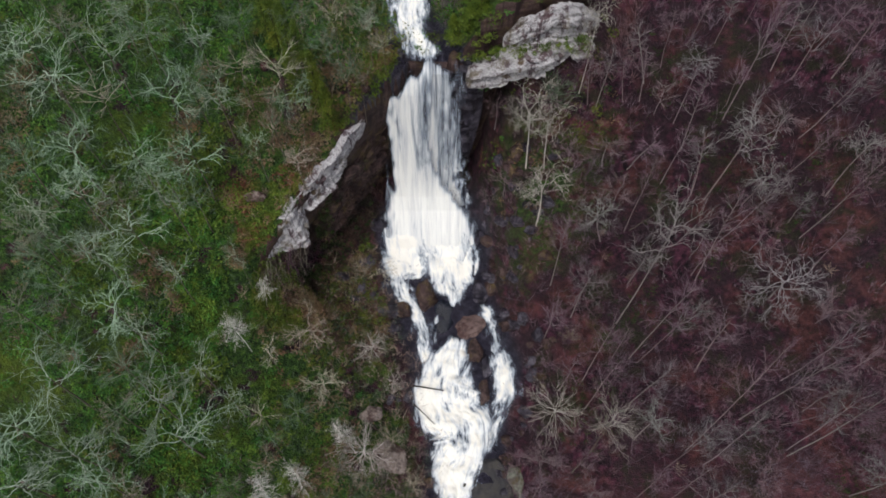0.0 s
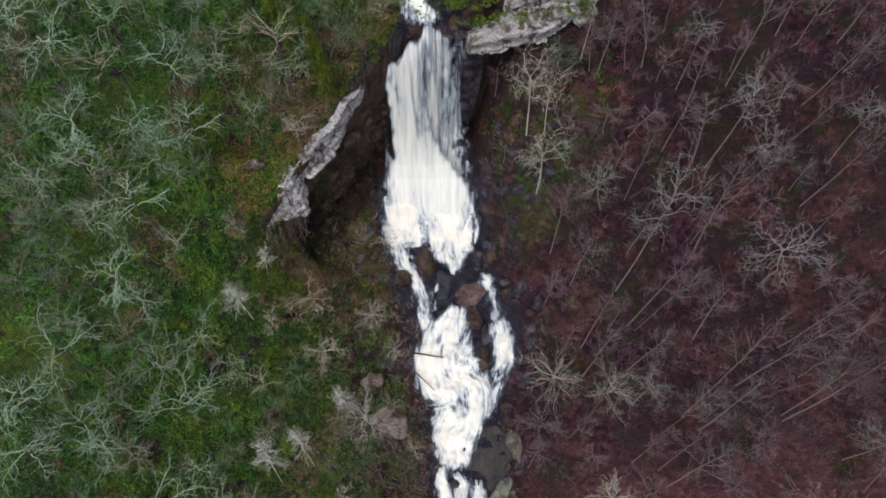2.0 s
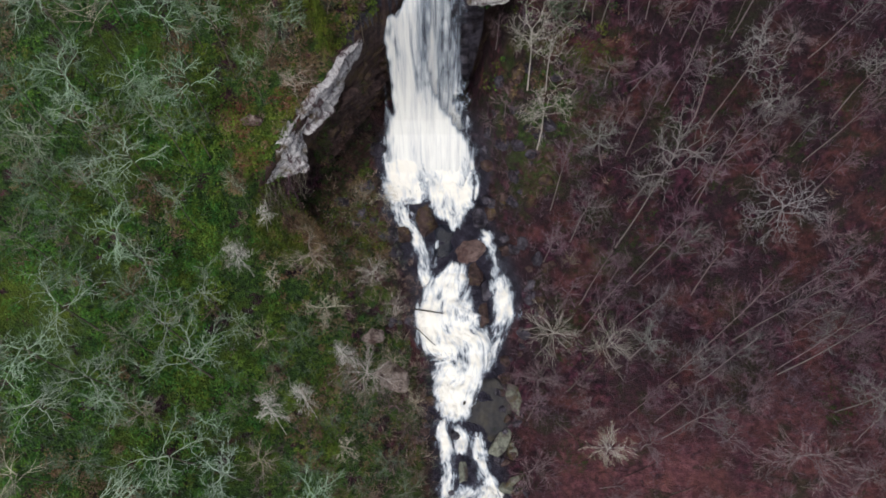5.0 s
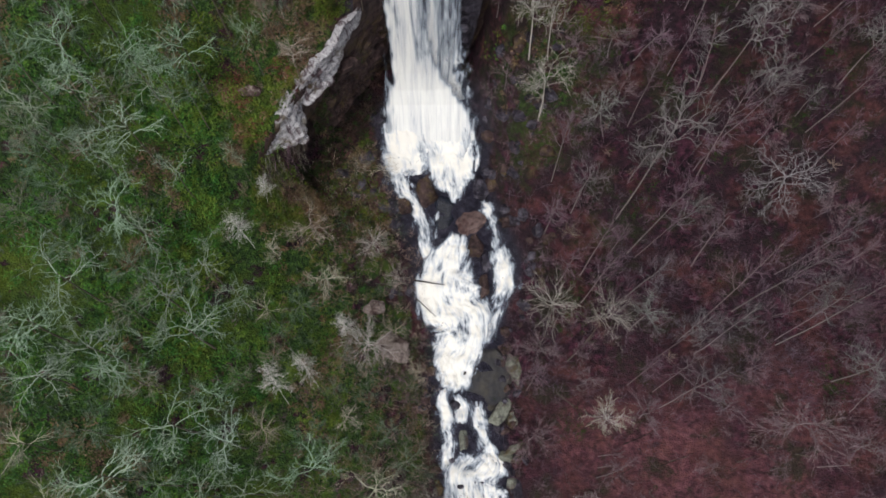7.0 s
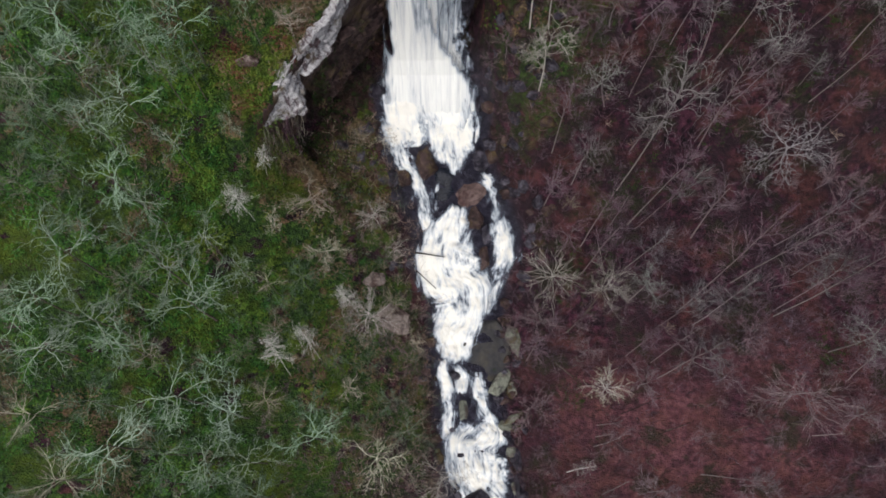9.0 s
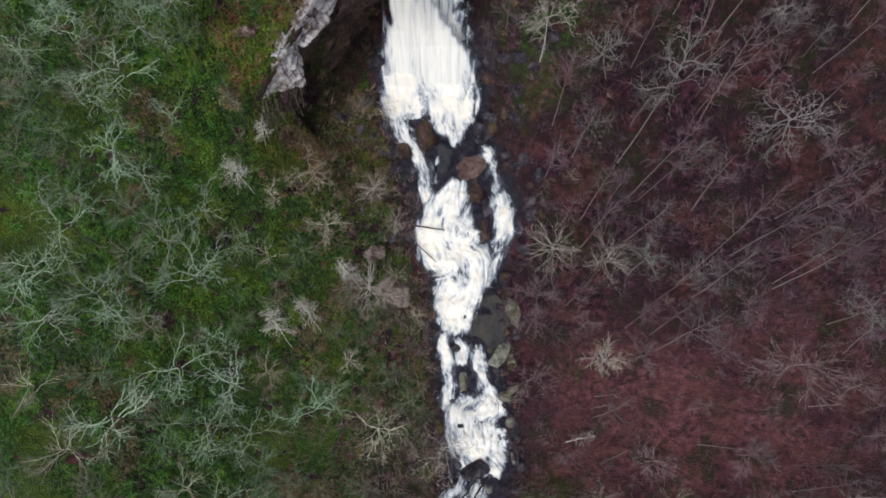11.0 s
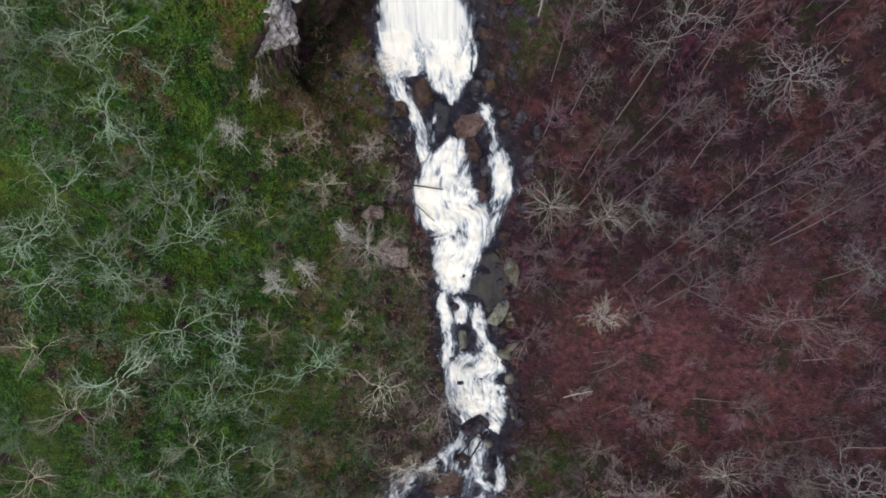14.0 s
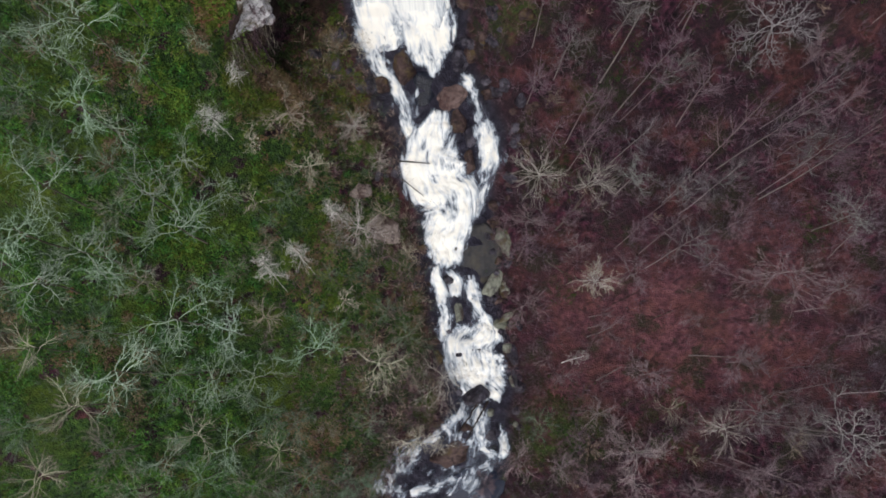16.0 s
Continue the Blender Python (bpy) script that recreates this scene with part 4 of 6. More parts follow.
# ---- trees ----
class Limbs:
    """Collects tapered tubes into one mesh."""

    def __init__(self):
        self.v, self.q, self.t, self.n = [], [], [], 0
        self.twigs = self

    def tube(self, pts, radii, sides):
        pts, radii = np.asarray(pts), np.asarray(radii)
        k = len(pts)
        way = np.gradient(pts, axis=0)
        way /= np.linalg.norm(way, axis=1, keepdims=True) + 1e-9
        side = np.cross(way, (0.31, 0.17, 0.94) if abs(way[0, 2]) < 0.9 else (1.0, 0.1, 0.0))
        side /= np.linalg.norm(side, axis=1, keepdims=True) + 1e-9
        other = np.cross(way, side)
        a = np.arange(sides) * 2 * np.pi / sides
        ring = pts[:, None] + radii[:, None, None] * (np.cos(a)[None, :, None] * side[:, None] + np.sin(a)[None, :, None] * other[:, None])
        base = self.n
        self.v.append(ring.reshape(-1, 3))
        i, j = np.meshgrid(np.arange(k - 1), np.arange(sides), indexing="ij")
        i, j = i.ravel(), j.ravel()
        j2 = (j + 1) % sides
        self.q.append(base + np.stack([i * sides + j, i * sides + j2, (i + 1) * sides + j2, (i + 1) * sides + j], 1))
        self.n += k * sides

    def spike(self, rng, start, way, length, radius):
        a = rng.normal(0, 1, 3)
        a -= way * (a @ way) / (way @ way)
        a *= radius / (np.linalg.norm(a) + 1e-9)
        b = np.cross(way / np.linalg.norm(way), a)
        self.v.append(np.array([start + a, start - a * 0.5 + b * 0.87, start - a * 0.5 - b * 0.87, start + way * length]))
        n = self.n
        self.t.append(np.array([(n, n + 1, n + 3), (n + 1, n + 2, n + 3), (n + 2, n, n + 3)]))
        self.n += 4

    def mesh(self, name, material):
        faces = [np.concatenate(f) for f in (self.q, self.t) if f]
        return mesh_of(name, np.concatenate(self.v), faces, material)


def crooked(rng, start, way, length, steps, bend, lift):
    pts, p, d = [start], np.array(start, float), np.array(way, float)
    for _ in range(steps):
        d = d + rng.normal(0, bend, 3) + (0, 0, lift)
        d /= np.linalg.norm(d)
        p = p + d * length / steps
        pts.append(p.copy())
    return np.array(pts)


def grow(limbs, rng, start, way, length, radius, level, plan):
    """A crooked branch with side branches on alternate sides; the last level is fine twigs."""
    steps, sides, bend, lift, kids, angle, ratio, least = plan[level]
    if level + 1 == len(plan):
        limbs.twigs.spike(rng, start, np.array(way) + rng.normal(0, 0.12, 3), length, radius)
        return
    pts = crooked(rng, start, way, length, steps, bend, lift)
    limbs.tube(pts, radius * np.linspace(1, 0.4, len(pts)), sides)
    turn = rng.uniform(0, 6.28)
    for i in range(kids):
        f = 1.0 if i == 0 else 0.18 + 0.82 * (i - rng.uniform(0, 0.7)) / max(1, kids - 1)
        k = min(max(f, 0.12), 1.0) * (len(pts) - 1)
        a = min(int(k), len(pts) - 2)
        p = pts[a] + (pts[a + 1] - pts[a]) * (k - a)
        d = pts[a + 1] - pts[a]
        d = d / np.linalg.norm(d)
        side = np.cross(d, (0.0, 0.0, 1.0) if abs(d[2]) < 0.9 else (1.0, 0.0, 0.0))
        side /= np.linalg.norm(side)
        over = np.cross(side, d)
        turn += math.pi + rng.normal(0, 0.7)
        off = side * math.cos(turn) + over * math.sin(turn) * 0.8
        lean = angle * rng.uniform(0.6, 1.3) * (0.35 if i == 0 else 1.0)
        d = d * math.cos(lean) + off * math.sin(lean)
        grow(limbs, rng, p, d / np.linalg.norm(d), length * ratio * (1.2 - 0.45 * f) * rng.uniform(0.75, 1.2), max(radius * (0.72 - 0.22 * f), least), level + 1, plan)


#          steps sides bend lift kids angle ratio least radius
CROOKED = [(7, 4, 0.26, 0.015, 7, 0.85, 0.55, 0.0), (5, 3, 0.32, 0.01, 4, 0.8, 0.52, 0.016), (2, 3, 0.30, 0.0, 4, 0.7, 0.7, 0.012), (1, 3, 0, 0, 0, 0, 0, 0.010)]
FEATHER = [(4, 3, 0.14, 0.03, 8, 0.65, 0.62, 0.0), (3, 3, 0.18, 0.02, 10, 0.55, 0.6, 0.014), (1, 3, 0, 0, 0, 0, 0, 0.014)]
STAR = [(6, 3, 0.19, 0.03, 7, 0.6, 0.48, 0.0), (3, 3, 0.25, 0.01, 6, 0.6, 0.6, 0.012), (1, 3, 0, 0, 0, 0, 0, 0.008)]
STUB = [(4, 4, 0.30, -0.05, 6, 0.75, 0.45, 0.0), (2, 3, 0.3, -0.05, 4, 0.7, 0.6, 0.014), (1, 3, 0, 0, 0, 0, 0, 0.011)]
HUB, SPAN = 10.0, 3.0


def tree_kind(name, seed, barks, label, limb_count, heights, up, reach, plan, girth, limb_radius, lead=1.0, taper=0.0, category="tree"):
    """A bare tree whose crown is centred HUB above its foot and SPAN in radius; barks: trunk, limbs, twigs."""
    rng = np.random.default_rng(seed)
    trunk, crown = Limbs(), Limbs()
    crown.twigs = Limbs()
    stem = crooked(rng, (0, 0, -0.8), (rng.normal(0, 0.02), rng.normal(0, 0.02), 1), HUB * lead + 0.8, 10, 0.03, 0.06)
    stem[:, :2] -= np.linspace(0, 1, len(stem))[:, None] * stem[-1, :2]
    rad = girth * np.linspace(1.1, 0.38, len(stem))
    rad[0] *= 1.35
    trunk.tube(stem, rad, 7)
    ang = rng.uniform(0, 6.28)
    for i in range(limb_count):
        f = heights[0] + (heights[1] - heights[0]) * (i + rng.uniform(0, 0.9)) / limb_count
        z = f * HUB
        k = min(max((z + 0.8) / (HUB * lead + 0.8), 0.0), 1.0) * (len(stem) - 1)
        a = min(int(k), len(stem) - 2)
        p = stem[a] + (stem[a + 1] - stem[a]) * (k - a)
        ang += 2.4 + rng.normal(0, 0.45)
        d = np.array([math.cos(ang), math.sin(ang), up * rng.uniform(0.5, 1.5)])
        length = SPAN * reach * rng.uniform(0.62, 1.15) * (1 - taper * (f - heights[0]) / (heights[1] - heights[0]))
        grow(crown, rng, p, d / np.linalg.norm(d), length, limb_radius * rng.uniform(0.75, 1.15), 0, plan)
    tree = tagged(new(name), label, category)
    part_of("trunk", trunk.mesh("trunk", barks[0]), tree)
    limbs = part_of("crown", crown.mesh("crown", barks[1]), tree, "crooked bare limbs")
    part_of("outer_crown", crown.twigs.mesh("outer_crown", barks[2]), limbs, "haze of fine bare twigs")
    return tree


WEST, CREAM, EAST, SILVER, MAUVE, BUFF = (TRUNK_BARK, OAK_BARK, WEST_TWIG), (TRUNK_BARK, CREAM_BARK, CREAM_TWIG), (STEM_BARK, POPLAR_BARK, EAST_TWIG), (STEM_BARK, ASH_BARK, ASH_TWIG), (POPLAR_BARK, MAUVE_BARK, MAUVE_TWIG), (TRUNK_BARK, BUFF_BARK, PALE_TWIG)
oaks = [tree_kind("bare_tree", 100 + i, WEST, "bare oak with pale lichened crooked limbs on a green slope", 6 + i % 3, (0.72, 1.02), 0.42, 1.0, CROOKED, 0.09, 0.041) for i in range(7)]
hazes = [tree_kind("bare_tree", 200 + i, HAZE, "bare tree with a hazy crown of fine grey-green twigs", 9, (0.72, 1.05), 0.5, 0.82, FEATHER, 0.08, 0.030) for i, HAZE in enumerate(((TRUNK_BARK, HAZE_BARK, WEST_TWIG), (TRUNK_BARK, HAZE_BARK, CREAM_TWIG), (TRUNK_BARK, HAZE_BARK, WEST_TWIG), (TRUNK_BARK, CREAM_BARK, CREAM_TWIG)))]
creams = [tree_kind("bare_tree", 150 + i, CREAM, "bare tree with cream-coloured crooked limbs near the stream", 8, (0.7, 1.02), 0.5, 0.95, CROOKED, 0.09, 0.040) for i in range(3)]
puffs = [tree_kind("bare_tree", 170 + i, BUFF, "small bare tree with a dense rounded buff crown", 24, (0.78, 1.08), 0.6, 0.88, STAR, 0.07, 0.016) for i in range(2)]
greys = [tree_kind("bare_tree", 180 + i, (TRUNK_BARK, POPLAR_BARK, EAST_BRIGHT_TWIG), "small bare tree with a pinkish grey spray of limbs", 13, (0.6, 1.02), 0.55, 0.88, STAR, 0.08, 0.03) for i in range(3)]
poplars = [tree_kind("bare_tree", 300 + i, SILVER if i in (1, 4) else EAST, "slender bare tree with silvery limbs on leaf litter" if i in (1, 4) else "slender bare tree with a pale trunk and fine mauve twigs", 12, (0.66, 1.24), 0.85, 0.9, FEATHER, 0.082, 0.027, 1.28, 0.45) for i in range(6)]
broads = [tree_kind("bare_tree", 400 + i, SILVER, "wide-crowned bare tree with radiating silver-grey limbs", 10, (0.72, 1.06), 0.45, 0.95, CROOKED, 0.09, 0.036) for i in range(3)]
stars = [tree_kind("bare_tree", 450 + i, (TRUNK_BARK, BUFF_BARK if i == 2 else GREIGE_BARK, CREAM_BARK if i == 2 else PALE_TWIG), "bare tree with a star of straight pale limbs", 19, (0.75, 1.06), 0.55, 0.92, STAR, 0.08, 0.026 if i == 2 else 0.020) for i in range(4)]
twisted = [tree_kind("bare_tree", 420 + i, (GREIGE_BARK, GREIGE_BARK, CREAM_TWIG), "pale crooked tree with a bare forked trunk below the cliff", 9, (0.62, 1.1), 0.5, 1.2, CROOKED, 0.085, 0.03, 0.98) for i in range(3)]
mauves = [tree_kind("bare_tree", 470 + i, MAUVE, "low bare tree with a soft mauve haze of twigs", 10, (0.45, 1.02), 0.7, 0.85, FEATHER, 0.06, 0.024) for i in range(3)]
snags = [tree_kind("dead_snag", 500 + i, (DEAD_BARK, DEAD_BARK, DEAD_BARK), "bleached dead conifer snag with short broken branches", 46, (0.72, 1.26), 0.0, 1.3, STUB, 0.07, 0.034, 1.28, 0.5, "dead tree") for i in range(2)]
fallen_snag = tree_kind("fallen_tree", 510, (DEAD_BARK, DEAD_BARK, DEAD_BARK), "bleached dead tree lying on leaf litter", 34, (0.2, 1.22), 0.2, 0.9, STUB, 0.12, 0.03, 1.25, 0.3, "dead tree")

# trees: foot x, y, the crown's drift in x, y, its height over the ground, its radius
OAKS_A = [(-24.6, 16.2, 0, 0, 8.5, 4.4), (-27.5, 30.8, 0, 0, 8.5, 2.9), (-30.7, 29, 0, 0, 8.5, 2.7), (-24.7, 29, 0, 0, 7.2, 1.8), (-28.8, 24.9, 0, 0, 8.5, 3.1),
    (-27.4, 23.9, 0, 0, 7.2, 2.1), (-33.3, 18.9, 0, 0, 8.5, 3.4), (-23.3, 22.1, 0, 0, 8.5, 2.8), (-26.3, 18.8, 0, 0, 8.5, 3.3), (-36.2, 15.4, 0, 0, 8.5, 3.6),
    (-31.7, 13.5, 0, 0, 8.5, 3.2), (-30.3, 11.8, 0, 0, 8.5, 3.1), (-35.7, 10.9, 0, 0, 8.5, 3.1), (-21.1, 20.6, 0, 0, 7.2, 2.1), (-20.1, 31.9, 0, 0, 7.2, 1.3)]
OAKS_B = [(-23.9, 11.3, 0, 0, 7.2, 1.9), (-22.3, 6.6, 0, 0, 8.5, 3.5), (-26.5, 7.9, 0, 0, 8.5, 4), (-31.7, 3, 0, 0, 8.5, 4.4), (-24.6, 1.7, 0, 0, 8.5, 3),
    (-20.8, 1.7, 0, 0, 8.5, 3.3), (-14.2, 4.3, 0, 0, 8.5, 3.6), (-22.5, 37, 0, 0, 8.5, 2.6), (-25.7, 36.2, 0, 0, 7.2, 2.2), (-17.4, 39.3, 0, 0, 7.2, 1.4),
    (-32.4, 36.5, 0, 0, 8.5, 3.2), (-35.4, 31.8, 0, 0, 8.5, 2.4), (-30.2, 44.9, 0, 0, 8.5, 3.1), (-34.9, 42.2, 0, 0, 8.5, 3.9), (-22.7, 47.1, 0, 0, 7.2, 2.1)]
OAKS_C = [(-36.8, 44.9, 0, 0, 8.5, 3.1), (-24.8, 41.9, 0, 0, 8.5, 2.7), (-20.5, 42, 0, 0, 8.5, 2.4), (-13.9, 43.1, 0, 0, 7.2, 1.7), (-27, 36.2, 0, 0, 8.5, 2.5),
    (-24.5, 33.4, 0, 0, 8.5, 2.3), (-32.2, 33.8, 0, 0, 8.5, 2.5), (-7, 49.6, 0, 0, 7.2, 1.7), (-24.1, -5.6, 0, 0, 8.5, 3.1), (-29.6, -5.9, 0, 0, 8.5, 2.8)]
HAZES_A = [(-33.7, 22.2, 0, 0, 6.4, 2), (-37, 24.3, 0, 0, 7.5, 2.5), (-28.5, 20.8, 0, 0, 7.5, 2.4), (-18.8, 19.9, 0, 0, 6.4, 1.9), (-15.7, 21, 0, 0, 6.4, 1.9),
    (-21.3, 13.1, 0, 0, 6.4, 1.9), (-15, 7.7, 0, 0, 6.4, 2.5), (-19.5, 8.3, 0, 0, 6.4, 2.4), (-8.9, 5.9, 0, 0, 6.4, 1.2), (-4.2, 5.3, 0, 0, 6.4, 2.5),
    (-6.2, 8.6, 0, 0, 6.4, 1.9), (-37.7, 5.5, 0, 0, 7.5, 2.8), (-27.9, 2.4, 0, 0, 7.5, 2.9), (-28.9, 17.4, 0, 0, 7.5, 2.4), (-32.9, 6.9, 0, 0, 7.5, 2.9)]
HAZES_B = [(-28.9, 11.7, 0, 0, 6.4, 2.3), (-22.8, 34.5, 0, 0, 6.4, 2), (-29.4, 34.2, 0, 0, 6.4, 2.1), (-35.9, 29.1, 0, 0, 6.4, 2.4), (-9.5, 37.6, 0, 0, 6.4, 1.3),
    (-34.4, 26.7, 0, 0, 6.4, 2.2), (-11.1, 16.4, 0, 0, 6.4, 1.6), (-12.3, 12.7, 0, 0, 6.4, 1.4), (-5.6, 19.6, 0, 0, 6.4, 1.7), (-17.9, 18, 0, 0, 6.4, 1.5),
    (-12.2, 6.8, 0, 0, 6.4, 1.7), (-21.4, 15.7, 0, 0, 6.4, 1), (-31, 41.7, 0, 0, 7.5, 2.5), (-23.3, 43.7, 0, 0, 7.5, 2.4), (-16, 41.4, 0, 0, 6.4, 1.2)]
HAZES_C = [(-36.8, 35.8, 0, 0, 7.5, 3.5), (-15.3, 45, 0, 0, 7.5, 2.6), (-14.4, 50.2, 0, 0, 6.4, 2.1), (-8, 46.3, 0, 0, 6.4, 1.4), (-11.3, 47.9, 0, 0, 6.4, 1.9),
    (-19.1, 45.7, 0, 0, 6.4, 2.3), (-27.4, 47.6, 0, 0, 7.5, 2.6), (-34.6, 47.6, 0, 0, 6.4, 2.5), (-9.2, 45.5, 0, 0, 6.4, 1.4), (-10.6, 50.3, 0, 0, 6.4, 1.5),
    (-19.4, 49.8, 0, 0, 6.4, 1.8), (-36.2, 30.5, 0, 0, 7.5, 2.6), (-33.2, 39.2, 0, 0, 6.4, 2.4), (-5.8, 49, 0, 0, 6.4, 1.2), (11.5, 46.7, 0, 0, 6.4, 1.8)]
HAZES_D = [(-33.9, -4.7, 0, 0, 7.5, 3.2), (-20.1, -1.8, 0, 0, 7.5, 3.1), (-27, -3.9, 0, 0, 7.5, 2.8), (-17.5, -3.9, 0, 0, 6.4, 2.7), (-13.9, -4.6, 0, 0, 6.4, 1.7),
    (-11.9, -11, 0, 0, 6.4, 2.9), (-39.9, -6.6, 0, 0, 7.5, 3.7), (-27.4, -8.9, 0, 0, 7.5, 3.2), (-22.8, -10.5, 0, 0, 6.4, 2.9), (-9.9, -12.2, 0, 0, 6.4, 2.6),
    (-35.9, 0, 0, 0, 7.5, 3.2), (-16.9, -10.3, 0, 0, 6.4, 2.8), (-33.4, -9.1, 0, 0, 6.4, 2.8), (-41, -1.7, 0, 0, 6.4, 2.7), (25.8, -5.5, 0, 0, 6.4, 1.8)]
HAZES_E = [(11, -6.3, 0, 0, 6.4, 2)]
CREAMS_A = [(-13.2, 24.3, 0, 0, 5.5, 2.3), (-14.2, 28.7, 0, 0, 6.5, 2.7), (-18.1, 25.6, 0, 0, 5.5, 1.5), (-10.9, 9.9, 0, 0, 5.5, 1.7), (-7.6, 2.3, 0, 0, 6.5, 3.4),
    (-3.3, 15.4, 0, 0, 5.5, 1.6), (-13.9, 39, 0, 0, 5.5, 1.9), (-7, 37.9, 0, 0, 5.5, 1.6), (-4.1, -7.6, 0, 0, 5.5, 2.9), (22.2, -10.1, 0, 0, 6.5, 4.1),
    (18, -5.5, 0, 0, 5.5, 2.7), (19.6, -7.7, 0, 0, 5.5, 2.4), (8.4, -10.2, 0, 0, 5.5, 2.9), (13.2, -11.6, 0, 0, 5.5, 2.3), (16.5, -13.8, 0, 0, 5.5, 2.5)]
CREAMS_B = [(21, -14, 0, 0, 5.5, 2.8), (-1, -8.2, 0, 0, 5.5, 1.6)]
PUFFS = [(-8.4, 29.8, 0, 0, 3.8, 2.7), (-5.8, 26.4, 0, 0, 3.8, 1.9), (-8.8, 18.3, 0, 0, 4.5, 4.2)]
SNAGS = [(-20.5, 26.5, -0.2, -0.1, 6.4, 1.2), (-19.0, 30.7, 0.8, 0.1, 5.0, 0.8), (-10.3, 19.2, -0.6, -0.3, 9.3, 1.1), (-18.1, 11.6, 0.7, 1.0, 11.6, 1.3), (-14.8, 13.5, 0.4, 0.5, 11.9, 1.1)]
POPLARS_A = [(28.5, 34.8, -0.5, 0.5, 12.2, 2.3), (30.7, 38, 1.1, -0.9, 10.4, 2), (40.4, 34.9, -0, 0, 7.3, 2), (39.3, 38, 0.6, -0.6, 11.1, 2.1), (21.3, 35.1, -0, -0.6, 6, 2),
    (12.1, 30.7, 0.2, -0, 6.5, 2.7), (21.7, 28.1, 0.9, -0.6, 15, 2.6), (22.5, 27.6, 1.2, -1, 14.4, 1.5), (16.4, 26.2, 0.2, -0.1, 12.3, 2.3), (16.6, 23.2, 0.4, -0.2, 12.6, 2.1),
    (21.6, 23.5, 0.6, -0.6, 10.3, 2), (28.8, 26.3, -0.4, 0.5, 9.7, 3.4), (27.6, 18.5, 1, 2, 19, 2.2), (29.3, 17, -0.2, 0.3, 13.5, 2.1), (33.4, 21.4, 0.4, -0.6, 14.9, 2.8)]
POPLARS_B = [(38.2, 17.7, -0.1, 0.2, 16.9, 2.6), (38.2, 18.2, -0.2, 0.5, 12.9, 2.2), (22, 13.9, -0.1, 0.2, 10.1, 1.9), (24.8, 13, -0.2, 0.4, 13, 1.8), (25.5, 11.3, -0, 0.1, 14.7, 2.9),
    (46.3, 10.5, -0.8, 1.2, 6, 2.5), (28.1, 35.3, -0.1, -0.5, 6, 2.2), (37.7, 39.1, -1.5, -1.5, 6, 1.7), (19.5, 27.9, 0, 0, 7.4, 1.4), (13.8, 25.3, 0.2, -0.1, 7.8, 1.9),
    (37.8, 25, 0.4, -0.5, 12.3, 1.9), (9.2, 44.9, -0.6, 0.1, 9.2, 2.8), (11.2, 44.5, -0.6, 0.2, 7.6, 2.1), (27.4, 51.5, -0.7, -1.5, 6, 1.3), (25.3, 44.6, -0.4, 0.3, 7.7, 2.5)]
POPLARS_C = [(23.8, 42.7, 0.4, -0.2, 7.1, 2.1), (27.2, 41.8, -1.1, 0.8, 7.2, 2.6), (20, 43.9, 0.6, -2, 6, 2.4), (20.5, 39.5, 0, 0, 10.2, 1.7), (20.6, 48.9, -2.1, -0.2, 6, 2),
    (20.4, 47.9, -1.2, -1.1, 6, 1.8), (15.2, 48.2, -0.9, -0.5, 6, 2), (16.1, 48, 0.1, -0, 6, 1.7), (18.6, 47.8, -1.5, -1.5, 6, 1.4), (29, 46.8, -1.3, -1.7, 6, 1.7),
    (32.8, 48.8, -0.3, -0, 6, 2.1), (28.9, 46, 0, 0, 12, 2.5), (38.7, 47.9, 0.2, -0, 6, 2.5), (36.9, 44.6, 1.1, -0.7, 7.9, 2.2), (37, 42.6, 0.7, -0.6, 6.1, 1.7)]
POPLARS_D = [(22.2, 49.9, -0.8, -0.6, 6, 2.1), (35, 48.2, -0.4, -0.5, 6, 2.1), (14.2, 49, 0, 0, 10.2, 1.5), (36.7, 49.9, -0.5, -1.8, 6, 2.1), (39.9, 46.2, -0.6, -1.6, 6, 1.9),
    (24.8, 51.8, -0.5, -2, 6, 1.5)]
ASHES = [(20.3, 31.7, 1.1, 0.9, 19, 3), (36.6, 32.9, -1.2, -1, 6, 4.3), (15.1, 32.5, 0.3, -0.1, 9.3, 2.1), (22.2, 20, 0, 0, 8.5, 2.2), (44.3, 13.7, 0, 0, 8.5, 2.8),
    (10.6, 40.5, -0.2, 0.2, 8, 3), (18, 39, -1.6, -0.1, 6, 2.7), (24.1, 46.3, 0, 0.1, 8.6, 1.8), (28.6, 41.3, 0.4, -0.2, 12, 2.9), (40.9, 40.7, 0, 0, 8.5, 2.6),
    (32.5, 40.6, 0.1, -0.9, 6, 2.4), (34.6, -6.4, 0, 0, 8.5, 2.6), (42.4, -9.1, 0, 0, 10, 4.2), (38.1, -8.3, 0, 0, 8.5, 2.2)]
STARS = [(12.5, 21.9, 0, 0, 6, 3.9), (17.1, 18.8, -0, 0.1, 12.5, 3), (18.6, 9.8, 0, 0, 5.1, 2.7), (31.4, -8.1, 0, 0, 6, 3.6)]
